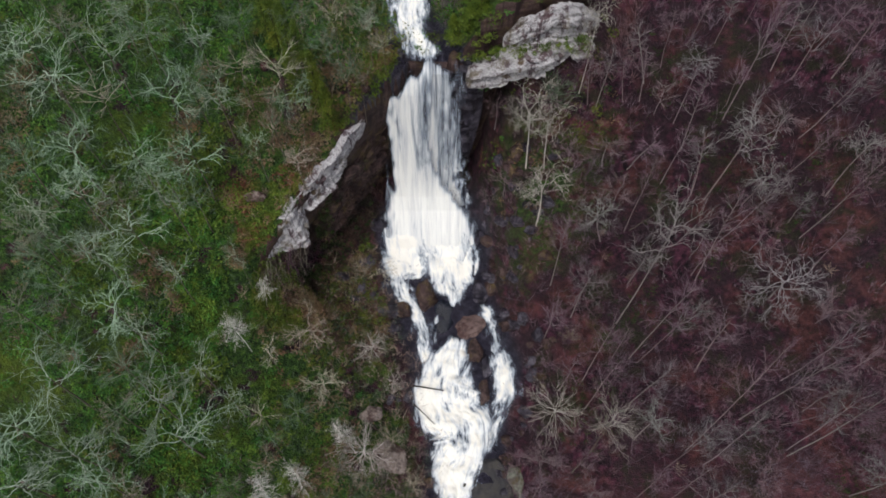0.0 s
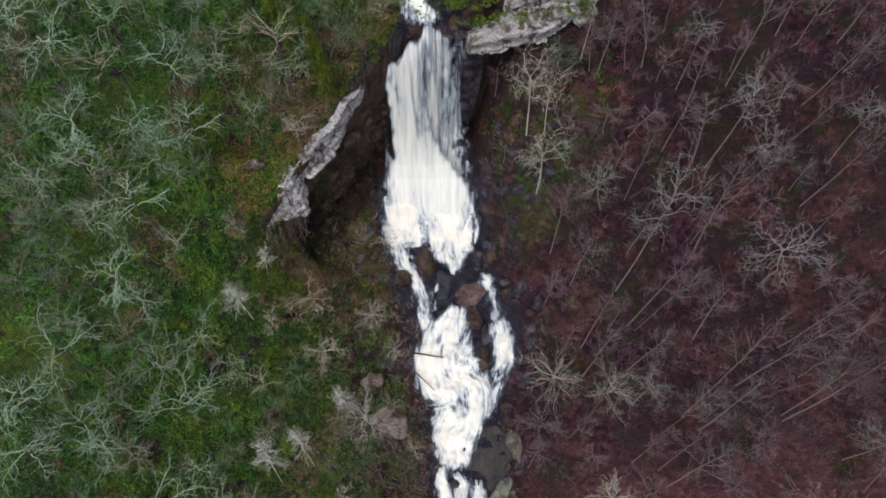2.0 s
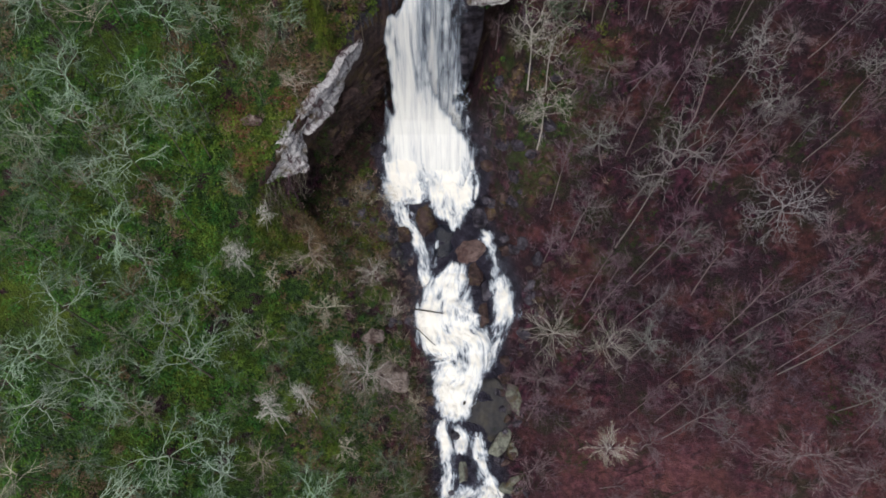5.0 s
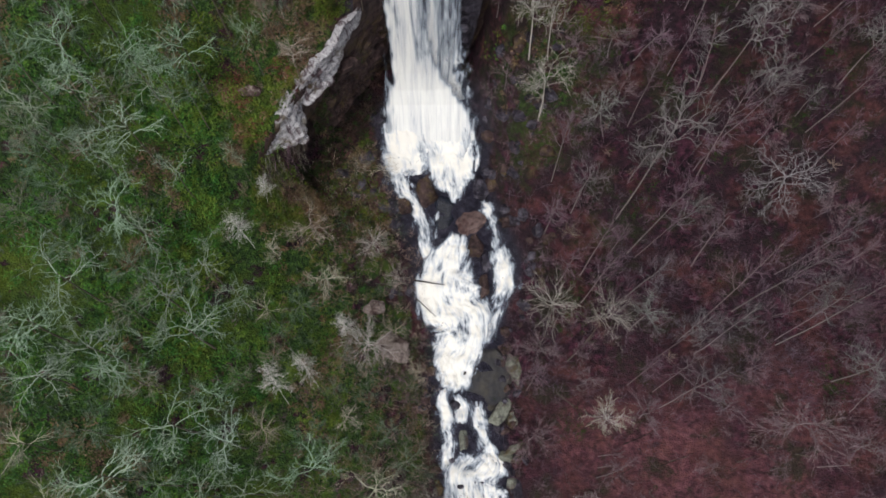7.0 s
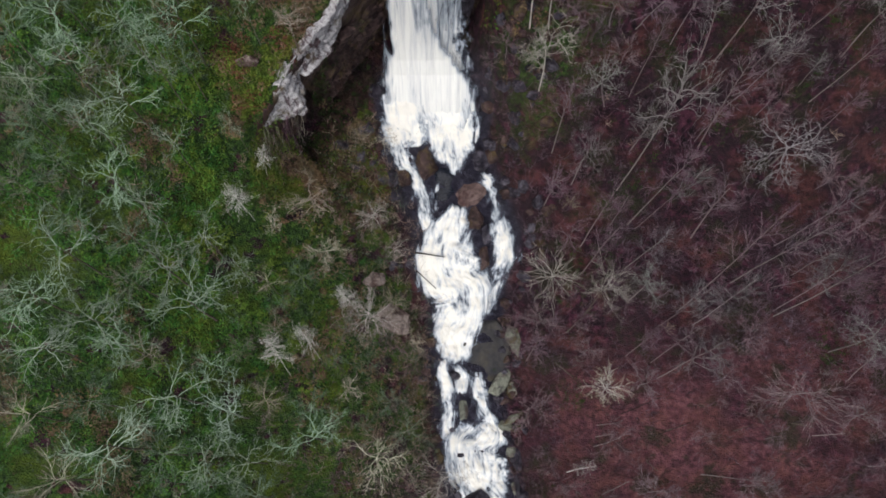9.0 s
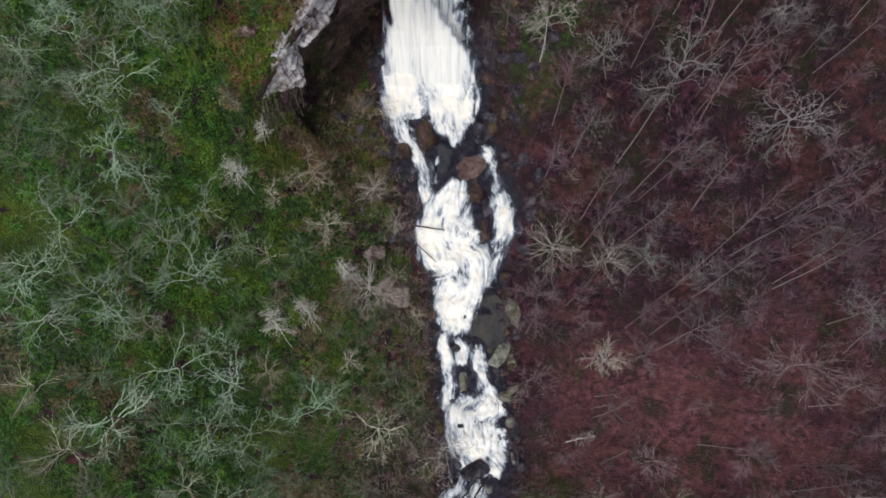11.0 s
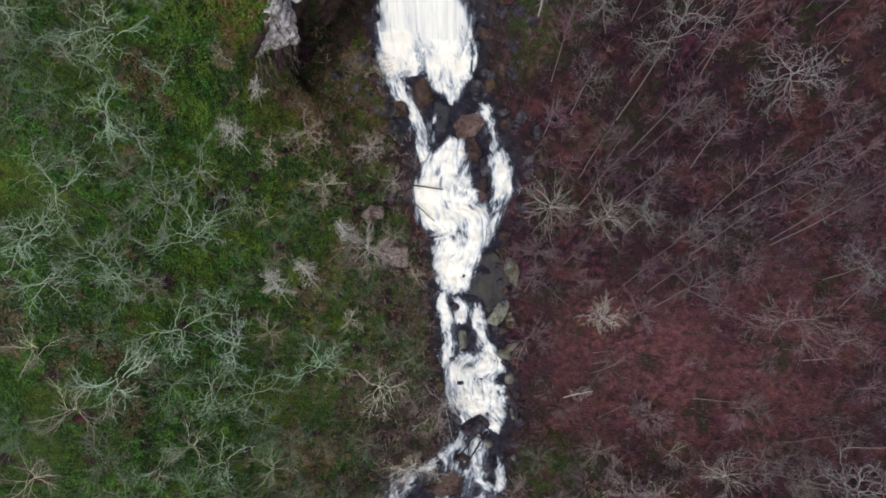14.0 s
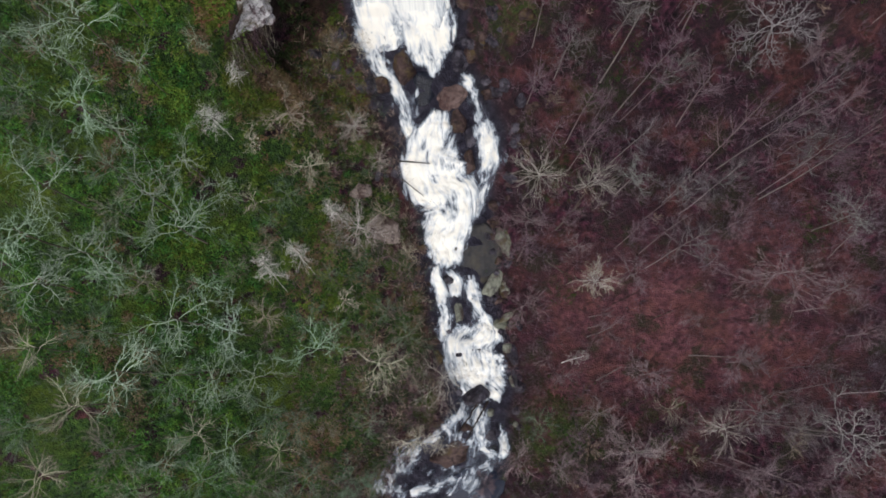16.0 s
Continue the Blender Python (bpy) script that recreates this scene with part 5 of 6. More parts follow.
MAUVES_A = [(39.8, 8.7, 0, 0, 5, 4.6), (23.4, 10.2, 0, 0, 4.2, 2.6), (17, 14.3, 0, 0, 4.2, 1.9), (10.7, 8.1, 0, 0, 5, 2.9), (11.7, 17.8, 0, 0, 4.2, 2.6),
    (27.9, 31.1, 0, 0, 4.2, 2), (34.1, 37.1, 0, 0, 4.2, 2.4), (45, 25.6, 0, 0, 4.2, 2.6), (34.5, 14.8, 0, 0, 4.2, 2.8), (29.3, 17.9, 0, 0, 4.2, 2.1),
    (41.6, 30.4, 0, 0, 4.2, 2.8), (7.1, 44.9, 0, 0, 4.2, 1.9), (5.6, 45.2, 0, 0, 4.2, 1.5), (31.7, 10.8, 0, 0, 4.2, 2.1), (46.1, 6.6, 0, 0, 4.2, 3)]
MAUVES_B = [(37.2, 4.3, 0, 0, 4.2, 1.7), (29.3, 4.4, 0, 0, 4.2, 1.4), (22.1, 47, 0, 0, 4.2, 1.8), (34.3, 44.5, 0, 0, 4.2, 2.2), (6, 51, 0, 0, 4.2, 1.7),
    (13.4, 44.1, 0, 0, 4.2, 1.8), (17.3, 44.2, 0, 0, 4.2, 2), (19, 41.3, 0, 0, 4.2, 2.1), (24.4, -1.4, 0, 0, 4.2, 2.9), (34.5, -0.7, 0, 0, 4.2, 2.5),
    (28.7, -15, 0, 0, 4.2, 2.4), (48.2, 1.3, 0, 0, 4.2, 2.8), (43.6, -14.7, 0, 0, 4.2, 3.2), (35.5, -14.1, 0, 0, 4.2, 2.7), (4.2, -13.7, 0, 0, 4.2, 2)]
OAKS = OAKS_A + OAKS_B + OAKS_C
HAZES = HAZES_A + HAZES_B + HAZES_C + HAZES_D + HAZES_E
CREAMS = CREAMS_A + CREAMS_B
POPLARS = POPLARS_A + POPLARS_B + POPLARS_C + POPLARS_D
MAUVES = MAUVES_A + MAUVES_B

PLACED = []
USED = set()


def settle(kind, m):
    """Stand the kind itself at its first place and a copy at every later one."""
    if kind in USED:
        ob = copy_thing(kind, m)
    else:
        USED.add(kind)
        ob = kind
    # copies keep the kind's own scale out of the pose
    ob.matrix_basis = m
    return ob


def plant(kinds, i, x, y, h, r, turn, lean=0.0, group=""):
    ob = settle(kinds[i % len(kinds)], pose(x, y, float(lie(x, y)) - 0.1, lean, 0, turn) @ Matrix.Diagonal((r / 3.0, r / 3.0, h / 15.0, 1)))
    return tagged(ob, group=group) if group else ob


def plant_tree(kinds, i, row, group):
    x, y, dx, dy, h, r = row
    lean = Vector((dx, dy, h)).normalized().to_track_quat("Z", "Y").to_matrix().to_4x4()
    m = Matrix.Translation((x, y, float(lie(x, y)) - 0.1)) @ lean @ pose(0, 0, 0, 0, 0, i * 137.5) @ Matrix.Diagonal((r / SPAN, r / SPAN, h / HUB, 1))
    PLACED.append((x + dx, y + dy, r))
    return tagged(settle(kinds[i % len(kinds)], m), group=group)


for kinds, rows, group in ((oaks, OAKS, "trees on the west slope"), (hazes, HAZES, "trees on the west slope"), (creams, CREAMS, "trees beside the stream"), (puffs, PUFFS, "trees beside the stream"), (poplars, POPLARS, "trees on the east slope"),
                           (broads, ASHES, "trees on the east slope"), (stars, STARS, "trees on the east slope"), (mauves, MAUVES, "trees on the east slope"), (snags, SNAGS, "dead snags")):
    for i, row in enumerate(rows):
        by_cliff = 5 < row[0] < 15 and row[1] > 36 and kinds in (poplars, broads)
        plant_tree(twisted if by_cliff else greys if kinds is creams and row[0] > 5 else kinds, i, row, group)

# the wood between and beyond the named trees
tries = 0
while len(PLACED) < 345 and tries < 9000:
    tries += 1
    x, y = RNG.uniform(-58, 58), RNG.uniform(-20, 66)
    g = float(rim_gap(x, y))
    if float(bank(x, y)) < 2.5 or (-9 < g < 4 and float(wallness(x, y)) > 0.3):
        continue
    if min(math.hypot(x - a, y - b) - 0.75 * c for a, b, c in PLACED) < (1.7 if x < 0 else 1.5):
        continue
    if (12 < x < 40 and -4 < y < 14 and RNG.uniform() < 0.85) or (x > 0 and RNG.uniform() < 0.5):
        continue
    r = RNG.uniform(1.2, 2.4) * (1.25 if x < -18 and y < 22 else 1.0)
    if x < 0:
        plant_tree(hazes if RNG.uniform() < 0.75 else oaks, int(RNG.integers(30)), (x, y, RNG.normal(0, 0.3), RNG.normal(0, 0.3), RNG.uniform(5, 8), r), "trees on the west slope")
    else:
        plant_tree(poplars if RNG.uniform() < 0.6 else mauves, int(RNG.integers(30)), (x, y, RNG.normal(0, 0.4), RNG.normal(0, 0.4), RNG.uniform(6, 12), r), "trees on the east slope")


# ---- undergrowth ----
def leaf_mass(name, centres, sizes, per, leaf, material, label, category):
    """Clumps of small leaves, each leaf one bent quad."""
    n = len(centres) * per
    c = np.repeat(centres, per, 0)
    s = np.repeat(sizes, per)[:, None]
    off = RNG.normal(0, 1, (n, 3))
    off /= np.linalg.norm(off, axis=1, keepdims=True)
    off[:, 2] = np.abs(off[:, 2])
    p = c + off * s * RNG.uniform(0.45, 1.0, (n, 1)) * (1, 1, 0.75)
    up = off * 0.6 + RNG.normal(0, 0.45, (n, 3)) + (0, 0, 0.6)
    up /= np.linalg.norm(up, axis=1, keepdims=True)
    a = np.cross(up, RNG.normal(0, 1, (n, 3)))
    a /= np.linalg.norm(a, axis=1, keepdims=True)
    b = np.cross(up, a)
    w = leaf * RNG.uniform(0.6, 1.4, (n, 1))
    v = np.stack([p - a * w, p - b * w * 0.45 + up * w * 0.12, p + a * w, p + b * w * 0.45 + up * w * 0.12], 1).reshape(-1, 3)
    f = np.arange(n * 4).reshape(-1, 4)
    ob = new(name, mesh_of(name, v, [f], material, False))
    return tagged(ob, label, category, kind="stuff")


def scatter(count, keep):
    x, y = RNG.uniform(-62, 62, count), RNG.uniform(-26, 70, count)
    k = RNG.uniform(0, 1, count) < keep(x, y)
    x, y = x[k], y[k]
    return x, y, lie(x, y)


def west_cover(x, y):
    g, e = rim_gap(x, y), bank(x, y)
    thick = smooth(-0.4, 0.5, rolls(x, y, 7.0) + 0.8 * rolls(x, y, 2.6) + 0.25)
    bowl = (g > -10) & (g < 1.2) & (wallness(x, y) > 0.2)
    here = thick * smooth(0.6, 2.5, e) * (0.22 + 0.78 * smooth(5, 18, e)) * (x < mid(y))
    rim = 0.85 * (y > 40) * (g > 0.9) * (g < 7) * (x < 0) + 0.9 * (y > 50 + 3.5 * (x > 2)) * (g > 1.0) * (e > 0.8) * (x < 18)
    return np.where(bowl, 0.22 * (e > 2), np.maximum(here, rim))


def east_cover(x, y):
    places = ((9.9, 38.7, 1.6), (18.0, 25.0, 2.8), (30.2, 35.9, 1.6), (20.1, 30.1, 1.6), (16.1, 22.7, 2.4), (24.7, 41.1, 2.0), (44.5, 14.2, 2.3), (22.6, 33.1, 2.1), (30.0, 43.1, 2.7), (17.7, 43.3, 3.0), (8.9, 17.1, 1.0),
              (15.9, 9.4, 1.4), (27.9, -6.3, 2.8), (10.9, -13.7, 3.4), (27.4, -11.0, 2.3), (9.9, 6.4, 1.4), (6.5, 48.8, 1.4), (22.9, 49.5, 2.5), (16.6, 46.4, 2.1), (39.5, 41.4, 2.8), (12.5, -6.5, 2.4), (14.5, -5.0, 2.6), (18.0, -9.5, 2.6))
    spots = sum(np.exp(-(((x - a) / r) ** 2 + ((y - b) / r) ** 2)) for a, b, r in places)
    return np.where(x > 5, 0.9 * spots + 0.002, 0.0) * ((rim_gap(x, y) < -1) | (rim_gap(x, y) > 4))


x, y, z = scatter(26000, west_cover)
rise = z + 0.2 + 0.9 * smooth(-0.5, 0.8, rolls(x, y, 3.5))
size = RNG.uniform(0.4, 1.3, len(x))
low_bank = 1 - smooth(9, 21, bank(x, y) + 3.5 * rolls(x + 9, y, 8.0))
olive = RNG.uniform(0, 1, len(x)) < 0.8 * low_bank * (y < 48) + 0.1 + 0.55 * (y > 36) * (rim_gap(x, y) < 10)
brown = (rolls(x + 70, y + 5, 6.5) + 0.8 * low_bank + 0.45 * rolls(x, y, 2.4) > 0.52 - 0.3 * (1 - smooth(2, 10, y)) * low_bank) & (y < 50)
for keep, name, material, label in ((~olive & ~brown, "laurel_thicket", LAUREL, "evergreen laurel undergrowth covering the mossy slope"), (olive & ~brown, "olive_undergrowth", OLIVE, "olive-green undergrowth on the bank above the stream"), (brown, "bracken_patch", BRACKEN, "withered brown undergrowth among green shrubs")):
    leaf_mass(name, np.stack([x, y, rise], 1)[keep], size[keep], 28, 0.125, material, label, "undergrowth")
x, y, z = scatter(26000, east_cover)
leaf_mass("green_brush", np.stack([x, y, z + 0.1], 1), RNG.uniform(0.3, 0.9, len(x)), 26, 0.09, EAST_GREEN, "scattered green shrubs among leaf litter", "undergrowth")
x, y, z = scatter(14000, lambda x, y: np.where(bank(x, y) > 1.5, 0.9 * smooth(-8, 10, x) + 0.12, 0.0) * ((rim_gap(x, y) < -2) | (rim_gap(x, y) > 4) | (wallness(x, y) < 0.2)))
leaf_mass("leaf_litter", np.stack([x, y, z - 0.12], 1), RNG.uniform(0.4, 1.2, len(x)), 6, 0.09, DRY_LEAF, "drifts of fallen russet leaves", "leaf litter")


def brush(name, keep, count, tall, material, label):
    """Saplings and brush: fans of thin twigs."""
    x, y, z = scatter(count, keep)
    per = 12
    n = len(x) * per
    base = np.repeat(np.stack([x, y, z - 0.05], 1), per, 0)
    hgt = np.repeat(RNG.uniform(0.5, 1.2, len(x)) * tall, per)[:, None]
    way = RNG.normal(0, 0.42, (n, 3)) * (1, 1, 0) + (0, 0, 1)
    start = base + way * hgt * RNG.uniform(0, 0.45, (n, 1))
    tip = start + (way + RNG.normal(0, 0.25, (n, 3))) * hgt * RNG.uniform(0.4, 0.8, (n, 1))
    r = 0.019
    a = RNG.normal(0, 1, (n, 3))
    a /= np.linalg.norm(a, axis=1, keepdims=True)
    b = np.cross(a, way)
    b /= np.linalg.norm(b, axis=1, keepdims=True)
    v = np.stack([start + a * r, start - a * r * 0.5 + b * r, start - a * r * 0.5 - b * r, tip], 1).reshape(-1, 3)
    i = np.arange(n)[:, None] * 4
    f = np.concatenate([i + (0, 1, 3), i + (1, 2, 3), i + (2, 0, 3)])
    ob = new(name, mesh_of(name, v, [f], material, False))
    return tagged(ob, label, "brush", kind="stuff")


def shrub_kind(name, seed, twig, stems, label):
    """A bare many-stemmed shrub, about a metre in radius and height."""
    rng = np.random.default_rng(seed)
    body = Limbs()
    for i in range(stems):
        ang, flat = i * 2.4 + rng.normal(0, 0.3), rng.uniform(0.1, 1.0) ** 0.6
        d = np.array([math.cos(ang) * flat, math.sin(ang) * flat, 1.15 - 0.75 * flat])
        pts = crooked(rng, (0, 0, -0.1), d / np.linalg.norm(d), rng.uniform(0.6, 1.05), 3, 0.16, 0.02)
        body.tube(pts, np.array([0.017, 0.013, 0.009, 0.004]), 3)
        for _ in range(9):
            k = rng.uniform(0.8, 3.0)
            a = min(int(k), 2)
            p = pts[a] + (pts[a + 1] - pts[a]) * (k - a)
            w = pts[a + 1] - pts[a]
            w = w / np.linalg.norm(w) + rng.normal(0, 0.5, 3)
            body.spike(rng, p, w / np.linalg.norm(w), rng.uniform(0.15, 0.42), 0.007)
    return tagged(new(name, body.mesh(name, twig)), label, "shrub")


tan_shrubs = [shrub_kind("bare_shrub", 610 + i, TAN_TWIG, 30, "leafless tan shrub with a rounded spray of twigs") for i in range(3)]
mauve_shrubs = [shrub_kind("bare_shrub", 630 + i, MAUVE_TWIG, 30, "leafless grey-mauve shrub on leaf litter") for i in range(3)]
count = 0
while count < 190:
    x, y = RNG.uniform(-42, 46), RNG.uniform(-18, 46)
    e, g = float(bank(x, y)), float(rim_gap(x, y))
    west = x < float(mid(y))
    if e < 0.8 or (-1.5 < g < 4 and float(wallness(x, y)) > 0.2) or (west and RNG.uniform() > (1.0 if e < 11 else 0.25)) or (not west and RNG.uniform() > (0.9 if e < 12 else 0.5)):
        continue
    if count % 2 != (1 if west else 0):
        continue
    kinds = tan_shrubs if (west and RNG.uniform() < 0.75) or (not west and RNG.uniform() < 0.2) else mauve_shrubs
    r = RNG.uniform(0.7, 1.7) * (1.45 if y < 8 and not west else 1.0)
    plant(kinds, count, x, y, 15 * r * RNG.uniform(0.8, 1.5), 3 * r, RNG.uniform(0, 360), RNG.normal(0, 8), "bare shrubs on the slopes")
    count += 1


def off_water(x, y):
    g = rim_gap(x, y)
    return (bank(x, y) > 0.35) * ((g < -1.5) | (g > 4) | (wallness(x, y) < 0.2))


brush("bare_brush", lambda x, y: (x > mid(y)) * off_water(x, y) * (1 - 0.5 * smooth(24, 32, y) * smooth(14, 22, x)) * (1 - 0.7 * smooth(9, 17, x) * (1 - smooth(38, 46, x)) * smooth(-9, -1, y + 3 * rolls(x, y, 8)) * (1 - smooth(5, 18, y + 4 * rolls(x + 60, y, 9)))) * (0.35 + 0.6 * smooth(-0.3, 0.7, rolls(x, y, 9))), 20000, 2.2, BRUSH_TWIG, "bare mauve saplings and twiggy brush between the trees")
brush("olive_brush", lambda x, y: (x < mid(y)) * off_water(x, y) * (0.3 + 0.5 * smooth(-0.3, 0.7, rolls(x + 40, y, 7))) * (1 + 0.8 * (bank(x, y) < 10)), 11000, 2.2, WEST_TWIG, "bare olive brush rising through the undergrowth")
brush("tan_brush", lambda x, y: (x < mid(y)) * np.maximum(off_water(x, y), (bank(x, y) > -0.9) * (y < 41) * (y > 14) * 0.9) * (1 - smooth(6, 14, bank(x, y) + 3 * rolls(x, y, 6))), 16000, 1.6, TAN_TWIG, "tan leafless brush along the west bank")
brush("mauve_brush", lambda x, y: (x < mid(y)) * off_water(x, y) * (y < 18) * np.maximum(smooth(-0.1, 0.5, rolls(x + 20, y, 6)), 0.8 * (1 - smooth(0, 7, y))) * (1 - smooth(10, 24, bank(x, y))), 26000, 1.9, MAUVE_TWIG, "hazy mauve saplings on the low west bank")

# low cover on the floor of the rock bowl
n = 1100
hx, hy = RNG.uniform(-19, -7, n), 43 - np.abs(RNG.normal(0, 6.5, n))
hx[:400], hy[:400] = RNG.uniform(-20, -14, 400), RNG.uniform(29, 34.5, 400)
ok = ((rim_gap(hx, hy) < -0.2) | (hy < 34.5)) & (bank(hx, hy) > 1.2) & (hy > 24)
hx, hy = hx[ok], hy[ok]
tone = rolls(hx, hy, 4) > -0.35
for keep, name, material, label in ((tone, "bowl_moss", OLIVE, "mossy olive cover on the floor of the rock bowl"), (~tone, "bowl_bracken", BRACKEN, "withered brown cover on the floor of the rock bowl")):
    leaf_mass(name, np.stack([hx, hy, lie(hx, hy) + 0.1 + 0.7 * (hy < 34.5)], 1)[keep], RNG.uniform(0.3, 1.0, keep.sum()), 24, 0.12, material, label, "undergrowth")

# withered growth in the shade of the rim and down the end of the bowl, its russet colour darkened for that shade
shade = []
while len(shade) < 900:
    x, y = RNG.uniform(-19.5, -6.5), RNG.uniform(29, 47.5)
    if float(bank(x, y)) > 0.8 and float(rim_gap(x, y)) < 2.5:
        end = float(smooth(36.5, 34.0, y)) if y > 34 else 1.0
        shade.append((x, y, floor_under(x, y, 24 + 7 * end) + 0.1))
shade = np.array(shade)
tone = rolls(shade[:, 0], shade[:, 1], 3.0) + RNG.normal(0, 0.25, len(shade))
for keep, name, material, label in ((tone > 0.1, "shade_bracken", SHADED_BRACKEN, "russet growth under the rock rim, its shade put into the colour"), ((tone <= 0.1) & (tone > -0.5), "shade_growth", EAST_GREEN, "dim green growth under the rock rim"), (tone <= -0.5, "shade_litter", DRY_LEAF, "drifts of fallen leaves under the rock rim")):
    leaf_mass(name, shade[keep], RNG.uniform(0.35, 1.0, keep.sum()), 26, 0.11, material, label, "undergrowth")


def root_tangle(name, x, y, z, drop, seed, label):
    """A curtain of roots and withered stems that hangs down a rock face."""
    rng = np.random.default_rng(seed)
    body = Limbs()
    for _ in range(22):
        d = np.array((rng.normal(0.12, 0.25), rng.normal(-0.35, 0.2), -1.0))
        pts = crooked(rng, np.array((rng.normal(0, 0.9), rng.normal(0, 0.55), rng.normal(0, 0.4))), d / np.linalg.norm(d), drop * rng.uniform(0.4, 1.1), 5, 0.14, -0.05)
        body.tube(pts, np.linspace(0.026, 0.008, len(pts)), 3)
        for _ in range(5):
            p = pts[int(rng.integers(1, 5))]
            body.spike(rng, p, np.array((rng.normal(0, 0.5), rng.normal(-0.3, 0.5), -0.6)), rng.uniform(0.4, 1.0), 0.014)
    ob = new(name, body.mesh(name, EAST_TWIG if seed % 2 else CREAM_TWIG))
    ob.matrix_world = pose(x, y, z)
    return tagged(ob, label, "roots", "roots on the rock face")


for i, (x, y, z, n) in enumerate([(-17.6, 33.6, 28.6, 4.5), (-16.6, 34.4, 28.2, 5.5), (-15.6, 35.4, 28.8, 5.0), (-18.6, 32.8, 27.6, 4.0)]):
    root_tangle("root_tangle", x, y, z, n, 900 + i, "withered roots and stems hanging down the rock face")

# dim growth clinging to the dark wall of the bowl; its russet leaves are darkened for shade
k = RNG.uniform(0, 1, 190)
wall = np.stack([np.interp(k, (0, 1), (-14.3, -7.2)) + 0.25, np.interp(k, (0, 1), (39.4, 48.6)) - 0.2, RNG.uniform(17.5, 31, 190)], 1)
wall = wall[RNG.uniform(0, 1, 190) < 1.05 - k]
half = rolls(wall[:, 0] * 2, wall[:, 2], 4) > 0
leaf_mass("wall_growth", wall[half], RNG.uniform(0.25, 0.7, half.sum()), 24, 0.10, SHADED_BRACKEN, "russet growth clinging to a dark rock wall", "undergrowth")
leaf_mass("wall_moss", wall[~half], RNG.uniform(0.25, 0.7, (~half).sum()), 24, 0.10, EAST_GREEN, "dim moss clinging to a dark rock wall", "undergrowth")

# bright grass and low shrubs in the open parts of the west slope
gx, gy = RNG.uniform(-40, -12, 9000), RNG.uniform(-4, 50, 9000)
lush = np.exp(-((gx + 25) / 8) ** 2 - ((gy - 34) / 8.5) ** 2) + 0.75 * np.exp(-((gx + 24) / 9) ** 2 - ((gy - 17) / 7) ** 2) + 0.55 * np.exp(-((gx + 14) / 5) ** 2 - ((gy - 12) / 7) ** 2)
keep = (lush * (0.5 + 0.9 * rolls(gx, gy, 3.4) + 0.5 * rolls(gx + 30, gy, 1.6)) > RNG.uniform(0.1, 0.7, 9000)) & (rim_gap(gx, gy) * wallness(gx, gy) > -0.1) & (bank(gx, gy) > 3)
gx, gy = gx[keep], gy[keep]
leaf_mass("grass_patch", np.stack([gx, gy, lie(gx, gy) + 0.25], 1), RNG.uniform(0.35, 1.0, len(gx)), 26, 0.12, GRASS, "bright yellow-green grass and low shrubs between the trees", "undergrowth")

# rust-red withered growth beside the buff outcrop and along the rim
rust = np.concatenate([np.stack([RNG.normal(-20.3, 0.9, 46), RNG.normal(38.0, 0.8, 46)], 1), np.stack([RNG.normal(-15.6, 0.8, 26), RNG.normal(40.6, 0.7, 26)], 1), np.stack([RNG.normal(-18.6, 1.2, 26), RNG.normal(34.6, 1.0, 26)], 1)])
rust_z = np.array([floor_under(x, y, 60) for x, y in rust]) + 0.35
leaf_mass("rust_bracken", np.column_stack([rust, rust_z]), RNG.uniform(0.25, 0.7, len(rust)), 26, 0.10, RUST, "rust-red withered bracken on bare earth", "undergrowth")

# shrubs hanging over the rock rim
t = RNG.uniform(0, 1, 520)
lx, ly = np.interp(t, (0, 0.35, 0.75, 1), (-19.5, -13.5, -6.0, -4.8)), np.interp(t, (0, 0.35, 0.75, 1), (31, 39, 49.0, 51.5))
inner = np.abs(RNG.normal(0, 1.0, 520)) + 0.9 * (t < 0.68)
lx, ly = lx - inner * 0.8 + RNG.normal(0, 0.25, 520), ly + inner * 0.45 + RNG.normal(0, 0.25, 520)
n = 240
ex = RNG.uniform(0.4, 17.0, n)
ey = np.interp(ex, (0, 4, 8, 12, 17), (52.0, 52.2, 52.6, 53.6, 55.0)) + np.abs(RNG.normal(0, 1.2, n)) - 0.2
on_ledge = RNG.uniform(0, 1, n) < 0.3
ex, ey = np.where(on_ledge, RNG.uniform(3.0, 15, n), ex), np.where(on_ledge, np.interp(ex, (2, 15), (50.4, 52.0)) + RNG.normal(0, 0.3, n), ey)
ez = np.where(on_ledge, np.interp(ex, (2.2, 8.5, 15), (39.9, 41.4, 42.0)), np.maximum(high(ex, ey), 40) + 0.2)
face = np.arange(n) % 3 == 0
ez = np.where(face & ~on_ledge, RNG.uniform(40.6, 45.2, n), ez)
ex = np.where(face & ~on_ledge, RNG.uniform(0.6, 5.4, n), ex)
ey = np.where(face & ~on_ledge, 50.3 + 0.28 * (ez - 40.6) + RNG.normal(0, 0.25, n), ey)
leaf_mass("ledge_shrub", np.stack([ex, ey, ez], 1), RNG.uniform(0.25, 0.7, n), 26, 0.11, HEMLOCK, "olive shrubs and moss on the cliff ledges", "undergrowth")
rim = np.stack([lx, ly, high(lx, ly) + 0.25 - 0.5 * RNG.uniform(0, 1, 520)], 1)
rim_tone = rolls(lx + 12, ly, 3.2) + RNG.normal(0, 0.3, 520)
